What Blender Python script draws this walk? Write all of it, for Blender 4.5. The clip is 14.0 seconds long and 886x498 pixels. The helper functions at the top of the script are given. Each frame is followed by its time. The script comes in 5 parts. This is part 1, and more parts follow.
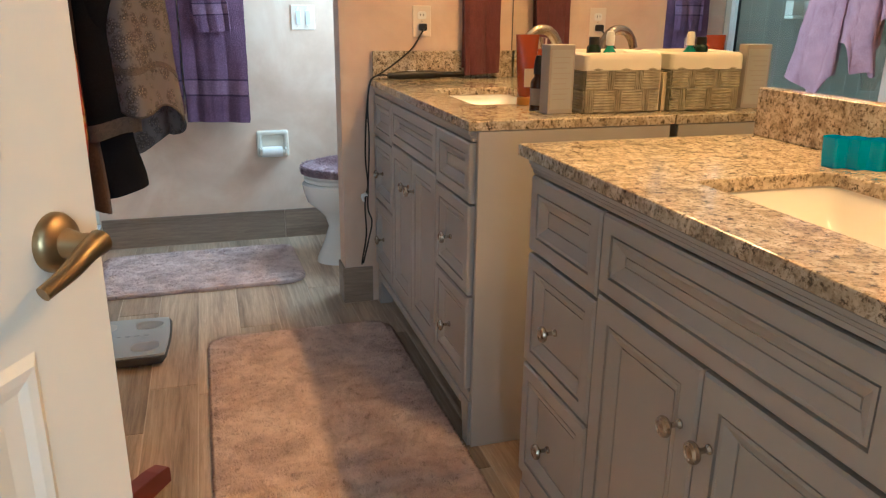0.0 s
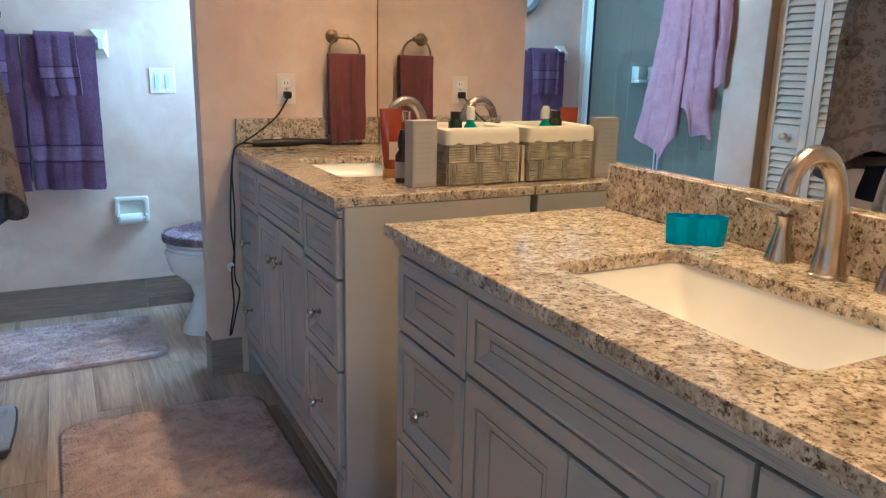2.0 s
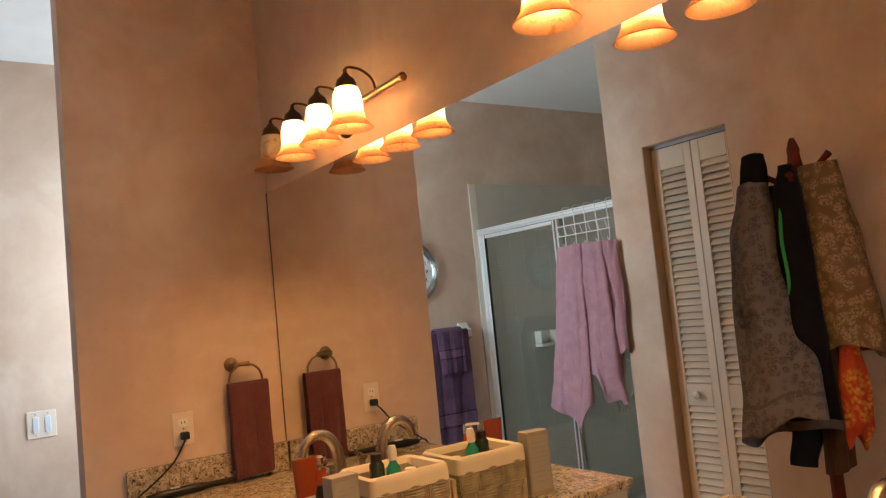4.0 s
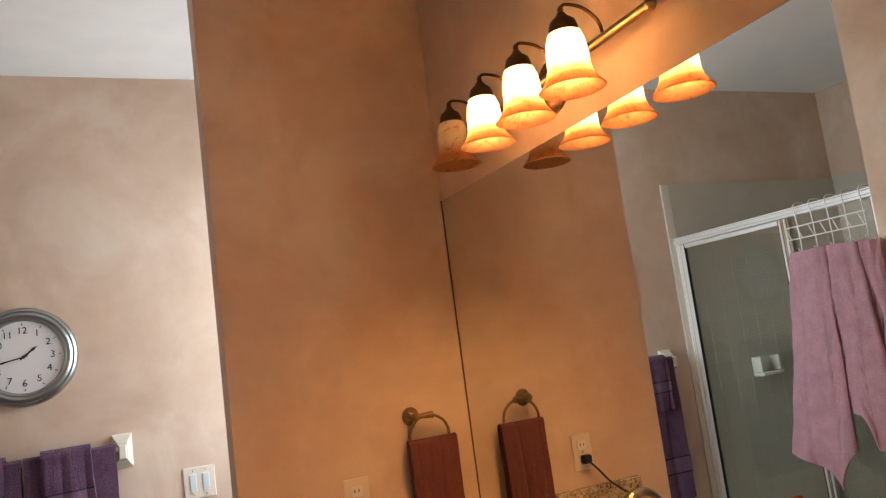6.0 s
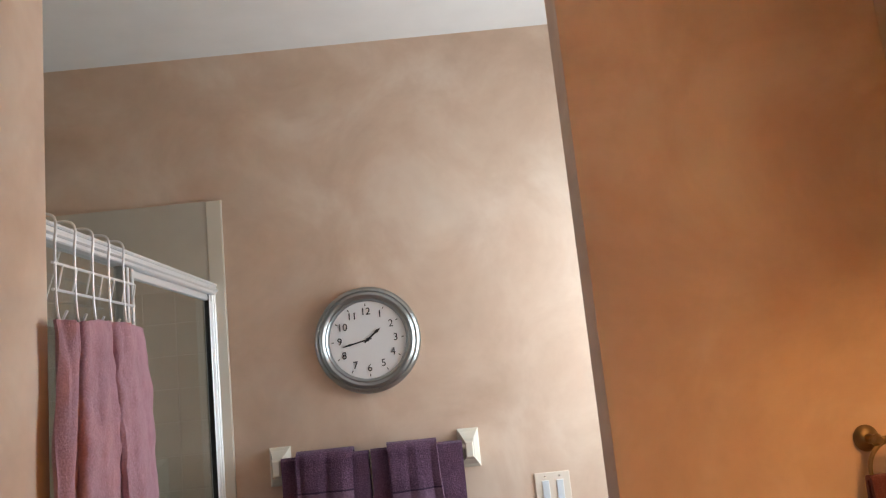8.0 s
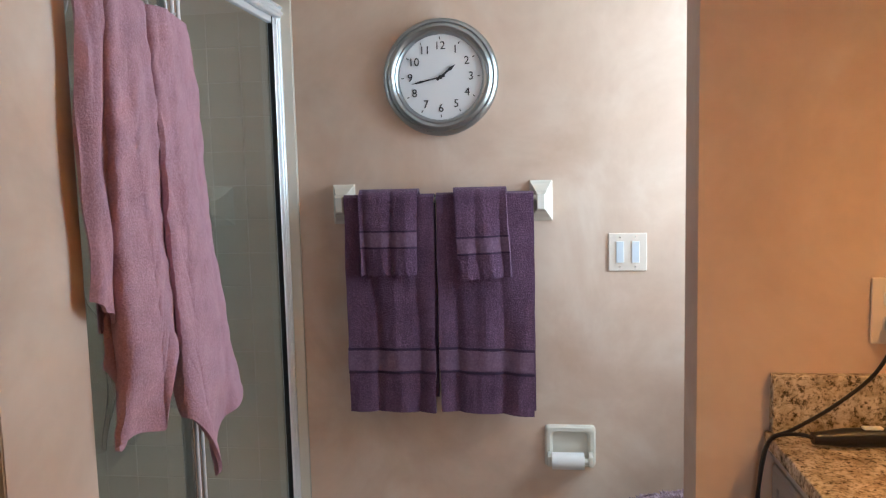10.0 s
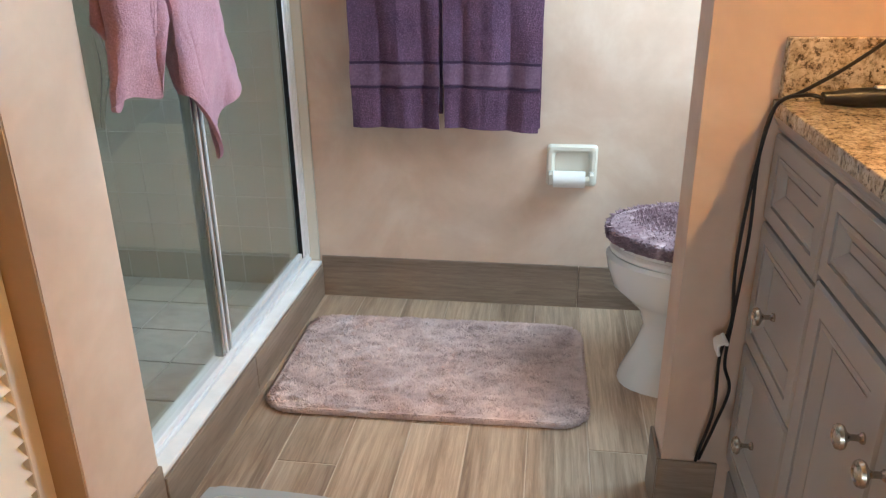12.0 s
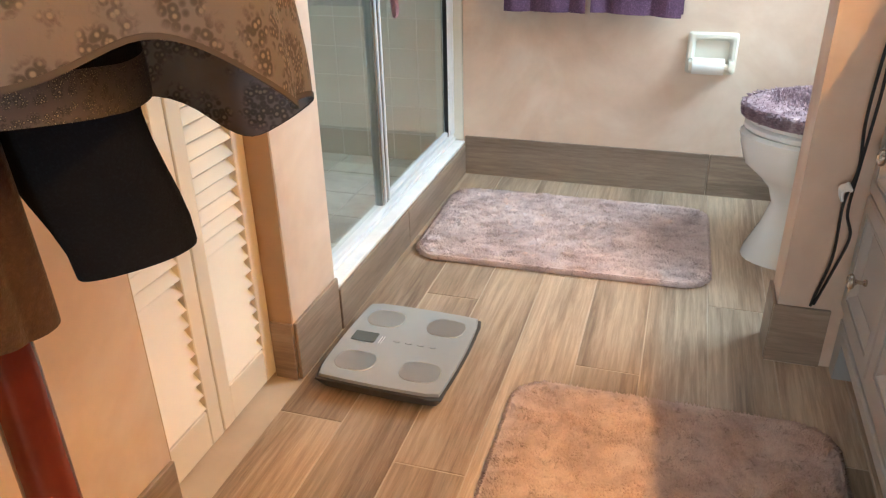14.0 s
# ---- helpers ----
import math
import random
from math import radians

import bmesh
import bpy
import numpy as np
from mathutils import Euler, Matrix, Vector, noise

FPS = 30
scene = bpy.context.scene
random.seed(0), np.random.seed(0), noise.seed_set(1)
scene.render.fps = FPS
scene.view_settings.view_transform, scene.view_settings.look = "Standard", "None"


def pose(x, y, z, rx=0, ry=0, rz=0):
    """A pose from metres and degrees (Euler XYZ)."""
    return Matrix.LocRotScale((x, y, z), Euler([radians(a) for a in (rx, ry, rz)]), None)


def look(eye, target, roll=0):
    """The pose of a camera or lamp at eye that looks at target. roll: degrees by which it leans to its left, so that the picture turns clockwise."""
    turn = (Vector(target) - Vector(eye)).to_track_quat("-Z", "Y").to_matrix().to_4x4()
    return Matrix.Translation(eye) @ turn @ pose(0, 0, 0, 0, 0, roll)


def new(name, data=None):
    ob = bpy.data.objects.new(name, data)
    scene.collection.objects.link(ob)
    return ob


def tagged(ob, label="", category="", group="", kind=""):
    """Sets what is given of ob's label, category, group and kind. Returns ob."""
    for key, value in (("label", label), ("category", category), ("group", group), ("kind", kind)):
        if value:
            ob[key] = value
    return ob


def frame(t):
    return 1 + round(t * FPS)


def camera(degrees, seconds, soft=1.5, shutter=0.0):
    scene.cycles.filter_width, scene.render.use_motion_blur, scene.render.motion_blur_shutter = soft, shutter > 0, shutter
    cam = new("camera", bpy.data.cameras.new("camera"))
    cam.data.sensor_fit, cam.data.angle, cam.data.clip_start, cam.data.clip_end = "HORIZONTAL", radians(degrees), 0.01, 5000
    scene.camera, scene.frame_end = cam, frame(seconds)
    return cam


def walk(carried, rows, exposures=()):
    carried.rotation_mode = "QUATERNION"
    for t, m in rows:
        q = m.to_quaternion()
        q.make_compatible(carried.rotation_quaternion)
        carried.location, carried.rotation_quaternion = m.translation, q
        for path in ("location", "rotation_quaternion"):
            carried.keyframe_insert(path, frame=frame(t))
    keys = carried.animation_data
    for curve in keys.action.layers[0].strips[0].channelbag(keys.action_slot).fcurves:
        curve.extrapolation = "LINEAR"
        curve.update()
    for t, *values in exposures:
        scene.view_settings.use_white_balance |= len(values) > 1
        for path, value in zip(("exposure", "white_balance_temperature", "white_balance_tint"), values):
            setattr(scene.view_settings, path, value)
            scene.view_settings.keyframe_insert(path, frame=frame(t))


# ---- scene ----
cam = camera(60.7, 14.0, soft=1.25)
PATH = [
    (0, (0.285, 0.481, 1.152), (0.848, 2.302, 0.545), 0.7),
    (0.5, (0.27, 0.459, 1.098), (0.797, 2.215, 0.301), 1.3),
    (1, (0.265, 0.441, 1.079), (0.804, 2.153, 0.195), 1.5),
    (1.5, (0.291, 0.451, 1.13), (0.976, 2.171, 0.373), 1.8),
    (2, (0.308, 0.493, 1.214), (1.184, 2.226, 0.735), 1.3),
    (2.5, (0.312, 0.515, 1.286), (1.296, 2.237, 1.029), -0.1),
    (3, (0.314, 0.543, 1.36), (1.386, 2.229, 1.278), -2.9),
    (3.2, (0.315, 0.552, 1.378), (1.427, 2.215, 1.354), -3.6),
    (5.3, (0.459, 1.008, 1.484), (1.585, 2.641, 1.741), -7.1),
    (5.5, (0.463, 1.085, 1.476), (1.515, 2.769, 1.719), -7.5),
    (6, (0.497, 1.259, 1.488), (1.306, 3.07, 1.739), -7.5),
    (6.5, (0.545, 1.436, 1.494), (1.099, 3.338, 1.767), -7.6),
    (7, (0.516, 1.6, 1.5), (0.933, 3.536, 1.785), -8.4),
    (7.5, (0.478, 1.728, 1.509), (0.705, 3.69, 1.82), -7.7),
    (7.7, (0.447, 1.762, 1.514), (0.58, 3.731, 1.838), -7.1),
    (9.8, (0.503, 2.019, 1.37), (0.24, 3.998, 1.248), -1.7),
    (10, (0.498, 2.02, 1.347), (0.239, 3.994, 1.151), -1.4),
    (10.5, (0.493, 2.022, 1.294), (0.243, 3.977, 0.959), -1.2),
    (11, (0.5, 2.022, 1.255), (0.242, 3.955, 0.81), -1.5),
    (11.5, (0.505, 2.019, 1.195), (0.242, 3.908, 0.593), -1.3),
    (12, (0.505, 2.007, 1.141), (0.239, 3.844, 0.395), -0.7),
    (12.5, (0.517, 1.978, 1.118), (0.249, 3.786, 0.306), -1.2),
    (13, (0.516, 1.872, 1.097), (0.237, 3.669, 0.265), -1.3),
    (13.5, (0.502, 1.767, 1.077), (0.107, 3.53, 0.22), -1.2),
    (14, (0.494, 1.715, 1.045), (-0.055, 3.416, 0.149), -1.3),
]
walk(cam, [(t, look(eye, target, roll)) for t, eye, target, roll in PATH],
     exposures=[(0, 0.68, 4850, -10), (1, 1.08, 4800, -8), (1.5, 1.05, 4150, -9), (2, 0.56, 3900, -11), (2.5, 0.38, 4850, -1), (3, 0.14, 5300, 0), (5.3, -0.10, 6500, 7), (7.7, -0.12, 6550, 8), (9.8, 0.08, 5750, 3),
                (11, 0.48, 5500, 0), (11.5, 0.70, 5450, -2), (12.5, 1.03, 5300, -6), (14, 1.33, 5450, -6)])

# ---- light ----
world = bpy.data.worlds.new("world")
scene.world = world
world.use_nodes = True
wn = world.node_tree.nodes
sky = wn.new("ShaderNodeTexSky")
sky.sky_type = "NISHITA"
sky.sun_disc = False
sky.sun_elevation, sky.sun_rotation = radians(48), radians(70)
world.node_tree.links.new(sky.outputs["Color"], wn["Background"].inputs["Color"])
wn["Background"].inputs["Strength"].default_value = 0.10

sun = new("sun", bpy.data.lights.new("sun", "SUN"))
sun.data.energy, sun.data.angle, sun.data.color = 2.0, radians(0.5), (1.0, 0.95, 0.88)
sun.matrix_world = look((0, 0, 6), (1.0, 2.6, 0))


def area(name, eye, target, w, h, watts, colour):
    lamp = new(name, bpy.data.lights.new(name, "AREA"))
    lamp.data.shape, lamp.data.size, lamp.data.size_y = "RECTANGLE", w, h
    lamp.data.energy, lamp.data.color = watts, colour
    lamp.matrix_world = look(eye, target)
    return lamp


# daylight that enters by the alcove's window and by the bedroom's window
area("window_daylight", (1.50, 3.93, 1.60), (0.2, 3.93, 1.40), 0.66, 1.05, 23.5, (0.80, 0.90, 1.0))
area("bedroom_daylight", (0.3, -2.90, 1.45), (0.3, 0.0, 1.30), 1.7, 1.2, 48.0, (0.90, 0.95, 1.0))

BULB_WATTS, BULB_COLOUR = 11.6, (1.0, 0.435, 0.118)


# ---- materials ----
def mat(name, colour, rough=0.5, metal=0.0, **more):
    m = bpy.data.materials.new(name)
    m.use_nodes = True
    b = m.node_tree.nodes["Principled BSDF"]
    b.inputs["Base Color"].default_value = (*colour, 1)
    b.inputs["Roughness"].default_value = rough
    b.inputs["Metallic"].default_value = metal
    for key, value in more.items():
        b.inputs[key.replace("_", " ")].default_value = value
    return m


def nodes_of(m):
    t = m.node_tree
    return t, t.nodes, t.links, t.nodes["Principled BSDF"]


def coords(m, scale=(1, 1, 1), kind="Object", turn=(0, 0, 0)):
    t, n, l, b = nodes_of(m)
    c = n.new("ShaderNodeTexCoord")
    mp = n.new("ShaderNodeMapping")
    mp.inputs["Scale"].default_value = scale
    mp.inputs["Rotation"].default_value = turn
    l.new(c.outputs[kind], mp.inputs["Vector"])
    return mp.outputs["Vector"]


def noise_node(m, vec, scale, detail=4, rough=0.55, distort=0.0):
    t, n, l, b = nodes_of(m)
    k = n.new("ShaderNodeTexNoise")
    k.inputs["Scale"].default_value = scale
    k.inputs["Detail"].default_value = detail
    k.inputs["Roughness"].default_value = rough
    k.inputs["Distortion"].default_value = distort
    l.new(vec, k.inputs["Vector"])
    return k.outputs["Fac"]


def ramp(m, fac, stops):
    t, n, l, b = nodes_of(m)
    r = n.new("ShaderNodeValToRGB")
    e = r.color_ramp.elements
    while len(e) < len(stops):
        e.new(0.5)
    for el, (p, c) in zip(e, stops):
        el.position, el.color = p, (*c, 1)
    l.new(fac, r.inputs["Fac"])
    return r.outputs["Color"]


def mixed(m, fac, a, b2, blend="MIX"):
    t, n, l, b = nodes_of(m)
    x = n.new("ShaderNodeMix")
    x.data_type, x.blend_type = "RGBA", blend
    for sock, v in ((0, fac), (6, a), (7, b2)):
        if isinstance(v, (int, float)):
            x.inputs[sock].default_value = v
        elif isinstance(v, tuple):
            x.inputs[sock].default_value = (*v, 1)
        else:
            l.new(v, x.inputs[sock])
    return x.outputs[2]


def bump(m, height, strength=0.3, dist=0.002):
    t, n, l, b = nodes_of(m)
    k = n.new("ShaderNodeBump")
    k.inputs["Strength"].default_value, k.inputs["Distance"].default_value = strength, dist
    l.new(height, k.inputs["Height"])
    l.new(k.outputs["Normal"], b.inputs["Normal"])


def base(m, sock):
    t, n, l, b = nodes_of(m)
    l.new(sock, b.inputs["Base Color"])


def faux_plaster():
    m = mat("faux_plaster", (0.7, 0.56, 0.45), 0.62)
    v = coords(m)
    big = noise_node(m, v, 2.6, 5, 0.6, 0.6)
    mid = noise_node(m, v, 7.0, 4, 0.6, 0.3)
    c1 = ramp(m, big, [(0.32, (0.55, 0.39, 0.275)), (0.50, (0.66, 0.50, 0.38)), (0.66, (0.78, 0.655, 0.54))])
    c2 = ramp(m, mid, [(0.35, (0.63, 0.465, 0.36)), (0.65, (0.73, 0.585, 0.465))])
    base(m, mixed(m, 0.4, c1, c2))
    bump(m, noise_node(m, v, 160, 3), 0.12, 0.001)
    return m


def wood_tile(name, dark, mid, light, sx=22, sy=1.3, rough=0.38):
    m = mat(name, mid, rough)
    t, n, l, b = nodes_of(m)
    info = n.new("ShaderNodeObjectInfo")
    c = n.new("ShaderNodeTexCoord")
    mp = n.new("ShaderNodeMapping")
    mp.inputs["Scale"].default_value = (sx, sy, max(sx, sy))
    l.new(c.outputs["Object"], mp.inputs["Vector"])
    mul = n.new("ShaderNodeMath")
    mul.operation, mul.inputs[1].default_value = "MULTIPLY", 97.0
    l.new(info.outputs["Random"], mul.inputs[0])
    comb = n.new("ShaderNodeCombineXYZ")
    for i in range(3):
        l.new(mul.outputs[0], comb.inputs[i])
    l.new(comb.outputs[0], mp.inputs["Location"])
    v = mp.outputs["Vector"]
    grain = noise_node(m, v, 1.7, 8, 0.68, 1.4)
    streak = noise_node(m, v, 0.55, 3, 0.5, 0.4)
    fine = noise_node(m, v, 6.0, 5, 0.7, 0.5)
    g = ramp(m, grain, [(0.32, dark), (0.48, mid), (0.64, light)])
    s = ramp(m, streak, [(0.40, dark), (0.5, mid), (0.60, light)])
    both = mixed(m, 0.55, g, s)
    both = mixed(m, 0.32, both, ramp(m, fine, [(0.38, dark), (0.5, mid), (0.62, light)]))
    hv = n.new("ShaderNodeHueSaturation")
    k = n.new("ShaderNodeMapRange")
    k.inputs[3].default_value, k.inputs[4].default_value = 0.82, 1.16
    l.new(info.outputs["Random"], k.inputs[0])
    l.new(k.outputs[0], hv.inputs["Value"])
    l.new(both, hv.inputs["Color"])
    base(m, hv.outputs["Color"])
    bump(m, grain, 0.08, 0.001)
    return m


def granite():
    m = mat("speckled_granite", (0.6, 0.5, 0.38), 0.12)
    t, n, l, b = nodes_of(m)
    v = coords(m)
    tone = ramp(m, noise_node(m, v, 30, 6, 0.7, 0.8), [(0.34, (0.29, 0.235, 0.16)), (0.48, (0.50, 0.425, 0.305)), (0.60, (0.68, 0.605, 0.475))])
    spot = ramp(m, noise_node(m, v, 150, 4, 0.65, 0.0), [(0.35, (0.05, 0.042, 0.038)), (0.42, (0.42, 0.35, 0.26)), (0.48, (1, 1, 1))])
    spot2 = ramp(m, noise_node(m, v, 85, 5, 0.75, 0.1), [(0.385, (0.035, 0.03, 0.03)), (0.415, (0.45, 0.38, 0.32)), (0.45, (1, 1, 1))])
    c = mixed(m, 0.60, tone, spot, "MULTIPLY")
    c = mixed(m, 0.85, c, spot2, "MULTIPLY")
    patch = ramp(m, noise_node(m, v, 40, 4, 0.7, 0.2), [(0.33, (0.16, 0.145, 0.14)), (0.39, (1, 1, 1))])
    base(m, mixed(m, 0.55, c, patch, "MULTIPLY"))
    return m


def painted(name, colour, rough=0.4, vary=0.06, scale=30):
    m = mat(name, colour, rough)
    v = coords(m)
    lo = tuple(c * (1 - vary) for c in colour)
    hi = tuple(min(1, c * (1 + vary)) for c in colour)
    base(m, ramp(m, noise_node(m, v, scale * 0.2, 4), [(0.3, lo), (0.7, hi)]))
    bump(m, noise_node(m, v, scale * 12, 2), 0.05, 0.0006)
    return m


def plush(name, dark, mid, light):
    """Dense cut pile: soft clouds where it has been brushed, and the shade of small creases between clumps painted into
    the colour.
    """
    m = mat(name, mid, 0.95, Specular_IOR_Level=0.1)
    v = coords(m)
    cloud = ramp(m, noise_node(m, v, 8, 5, 0.65, 0.8), [(0.34, dark), (0.50, mid), (0.66, light)])
    crease_shade = ramp(m, noise_node(m, v, 42, 4, 0.65, 0.6), [(0.30, (0.34, 0.32, 0.32)), (0.40, (0.86, 0.85, 0.85)), (0.52, (1, 1, 1))])
    c = mixed(m, 0.60, cloud, crease_shade, "MULTIPLY")
    base(m, mixed(m, 0.30, c, ramp(m, noise_node(m, v, 240, 2), [(0.35, (0.72, 0.72, 0.72)), (0.65, (1, 1, 1))]), "MULTIPLY"))
    return m


def terry(name, colour, light, bumpy=0.9, scale=260, low=0.7, sheen=0.15):
    m = mat(name, colour, 0.95, Specular_IOR_Level=0.25)
    t, n, l, b = nodes_of(m)
    b.inputs["Sheen Weight"].default_value = sheen
    b.inputs["Sheen Roughness"].default_value = 0.5
    v = coords(m)
    fine = noise_node(m, v, scale, 3, 0.7)
    wide = noise_node(m, v, 14, 4, 0.6)
    c = ramp(m, fine, [(0.30, tuple(x * low for x in colour)), (0.52, colour), (0.72, light)])
    base(m, mixed(m, 0.35, c, ramp(m, wide, [(0.3, tuple(x * 0.7 for x in colour)), (0.7, light)])))
    bump(m, fine, bumpy, 0.004)
    return m


def metal(name, colour, rough, brushed=0.0):
    m = mat(name, colour, rough, 1.0)
    v = coords(m, (1, 1, 14))
    t, n, l, b = nodes_of(m)
    r = n.new("ShaderNodeMapRange")
    r.inputs[3].default_value, r.inputs[4].default_value = rough * 0.75, rough * 1.3
    l.new(noise_node(m, v, 60, 3), r.inputs[0])
    l.new(r.outputs[0], b.inputs["Roughness"])
    return m


def floral(name, ground, mark, accent, scale=24, sheer=1.0):
    m = mat(name, ground, 0.9)
    t, n, l, b = nodes_of(m)
    v = coords(m)
    # blossoms: cells of petals round a centre, with finer dark and pale threads in them
    dist = []
    for k in (scale, scale * 4.5):
        vor = n.new("ShaderNodeTexVoronoi")
        vor.inputs["Scale"].default_value = k
        l.new(v, vor.inputs["Vector"])
        dist.append(vor.outputs["Distance"])
    ragged = n.new("ShaderNodeMath")
    ragged.operation, ragged.inputs[1].default_value = "MULTIPLY_ADD", 0.45
    l.new(noise_node(m, v, scale * 3, 4, 0.7, 1.2), ragged.inputs[0])
    l.new(dist[0], ragged.inputs[2])
    bloom = ramp(m, ragged.outputs[0], [(0.66, (1, 1, 1)), (0.86, (0, 0, 0))])
    thread = ramp(m, dist[1], [(0.18, accent), (0.34, mark), (0.52, mark), (0.70, ground)])
    c = mixed(m, bloom, ground, thread)
    base(m, mixed(m, 0.25, c, ramp(m, noise_node(m, v, 9, 3), [(0.3, mark), (0.7, ground)])))
    bump(m, noise_node(m, v, 300, 2), 0.3, 0.001)
    if sheer < 1:
        b.inputs["Alpha"].default_value = sheer
    return m


def glass(name, colour, rough=0.0, ior=1.45):
    return mat(name, colour, rough, Transmission_Weight=1.0, IOR=ior)


WALL = faux_plaster()
CEIL = painted("ceiling_white", (0.86, 0.86, 0.85), 0.8, 0.03)
PLANK = wood_tile("wood_look_tile", (0.17, 0.118, 0.080), (0.37, 0.27, 0.185), (0.58, 0.46, 0.335), 17, 0.9)
SKIRT = wood_tile("wood_look_base_tile", (0.15, 0.105, 0.075), (0.245, 0.18, 0.13), (0.35, 0.27, 0.20), 1.6, 20)
GROUT = painted("grout", (0.52, 0.43, 0.33), 0.9, 0.1)
GRANITE = granite()
PAINT = painted("taupe_grey_paint", (0.42, 0.40, 0.375), 0.36, 0.025)
# near-black that stands in for the shade under the cabinets
DARK = mat("under_cabinet_shade", (0.06, 0.055, 0.05), 0.8)
PORCELAIN = mat("white_porcelain", (0.80, 0.79, 0.76), 0.08, Coat_Weight=0.3)
CERAMIC = painted("almond_ceramic", (0.74, 0.70, 0.60), 0.15, 0.02)
MIRROR = mat("mirror_silver", (0.87, 0.885, 0.86), 0.0, 1.0)
NICKEL = metal("brushed_nickel", (0.54, 0.485, 0.41), 0.24)
ALU = mat("satin_aluminium", (0.86, 0.87, 0.88), 0.42, 0.55)
CHROME = metal("chrome", (0.72, 0.73, 0.74), 0.14)
BRASS = metal("antique_brass", (0.31, 0.23, 0.125), 0.34)
BRONZE = metal("dark_bronze", (0.14, 0.085, 0.05), 0.4)
DOOR_WHITE = painted("cream_door_paint", (0.80, 0.76, 0.68), 0.35, 0.02)
LOUVRE = painted("cream_louvre_paint", (0.79, 0.70, 0.57), 0.45, 0.03)
JAMB = painted("tan_jamb_paint", (0.48, 0.33, 0.20), 0.5, 0.06)
PLASTIC = mat("white_plastic", (0.82, 0.81, 0.78), 0.3)
ALMOND = mat("almond_plate", (0.76, 0.67, 0.57), 0.35)
BLACK = mat("black_plastic", (0.006, 0.006, 0.006), 0.42)
PURPLE = terry("purple_terry", (0.110, 0.053, 0.105), (0.215, 0.120, 0.20), 1.0, 210, 0.5)
BAND = terry("purple_woven_band", (0.165, 0.092, 0.150), (0.24, 0.150, 0.22), 0.3, 120)
STITCH = mat("dark_purple_stitch", (0.045, 0.022, 0.052), 0.95)
PINK = terry("mauve_pink_terry", (0.46, 0.245, 0.30), (0.62, 0.37, 0.445), 0.8, 240, 0.74)
MAROON = terry("maroon_terry", (0.13, 0.040, 0.045), (0.19, 0.065, 0.07), 0.7)
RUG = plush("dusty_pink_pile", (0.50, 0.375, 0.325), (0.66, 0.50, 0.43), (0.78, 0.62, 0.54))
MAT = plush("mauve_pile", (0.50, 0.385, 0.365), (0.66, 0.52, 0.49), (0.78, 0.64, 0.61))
FLUFF = terry("purple_fluff", (0.25, 0.155, 0.19), (0.68, 0.55, 0.59), 0.6, 30, 0.4)
TILE = painted("pale_shower_tile", (0.50, 0.465, 0.385), 0.2, 0.05, 12)
TILE_LOW = painted("beige_shower_tile", (0.43, 0.385, 0.31), 0.2, 0.06, 12)
TILE_FLOOR = painted("beige_floor_tile", (0.35, 0.325, 0.265), 0.35, 0.08, 16)
GROUT_PALE = painted("pale_grout", (0.55, 0.515, 0.44), 0.7, 0.05)
MARBLE = painted("white_marble", (0.82, 0.82, 0.81), 0.2, 0.12, 40)
PANE = glass("shower_glass", (0.95, 0.97, 0.955), 0.0, 1.52)
REDWOOD = painted("red_stained_wood", (0.13, 0.020, 0.012), 0.22, 0.25, 50)
MAHOGANY = painted("mahogany_foot", (0.15, 0.026, 0.022), 0.30, 0.15, 50)
DENIM = terry("dark_denim", (0.005, 0.0055, 0.008), (0.011, 0.012, 0.016), 0.3, 420, 0.7, 0.0)
BLACK_CLOTH = terry("black_cloth", (0.005, 0.0045, 0.005), (0.010, 0.009, 0.010), 0.3, 300, 0.7, 0.0)
BROWN_CLOTH = terry("brown_cloth", (0.050, 0.024, 0.014), (0.085, 0.042, 0.024), 0.3, 200)
FLORAL = floral("sheer_floral_chiffon", (0.20, 0.170, 0.165), (0.062, 0.050, 0.047), (0.32, 0.26, 0.20), 36, 0.84)
BROWN_FLORAL = floral("brown_floral_cotton", (0.17, 0.11, 0.06), (0.36, 0.27, 0.18), (0.45, 0.36, 0.27), 32)
RED_FLORAL = floral("red_floral_silk", (0.50, 0.03, 0.018), (0.62, 0.30, 0.05), (0.75, 0.50, 0.12), 16)
LACE = floral("beaded_lace", (0.11, 0.085, 0.075), (0.045, 0.035, 0.035), (0.40, 0.32, 0.20), 140)
HEM = mat("dark_taupe_hem", (0.07, 0.055, 0.05), 0.9)
THREAD = mat("tan_thread", (0.20, 0.12, 0.05), 0.8)
GREEN = mat("green_strap", (0.02, 0.22, 0.04), 0.7)
SILVER = metal("clock_silver", (0.40, 0.42, 0.42), 0.30)
WHITE_FACE = mat("clock_face_white", (0.78, 0.79, 0.80), 0.5)
SCALE_GREY = painted("silver_scale_paint", (0.33, 0.34, 0.345), 0.3, 0.03)
SCALE_DARK = painted("grey_scale_rim", (0.06, 0.055, 0.05), 0.4, 0.05)
STEEL = mat("steel_foot_pad", (0.52, 0.49, 0.46), 0.36, 0.85)
LCD = mat("lcd_grey", (0.12, 0.13, 0.12), 0.15)
SEAGRASS = painted("grey_green_seagrass", (0.36, 0.325, 0.24), 0.8, 0.3, 120)
LINEN = painted("cream_linen", (0.80, 0.75, 0.65), 0.9, 0.04, 60)
CYAN = mat("teal_plastic", (0.0, 0.45, 0.85), 0.22, Transmission_Weight=0.2)
AMBER = mat("amber_gel", (0.55, 0.10, 0.02), 0.12, Transmission_Weight=0.5)
TEAL_BOTTLE = mat("teal_bottle", (0.05, 0.42, 0.34), 0.15, Transmission_Weight=0.35)
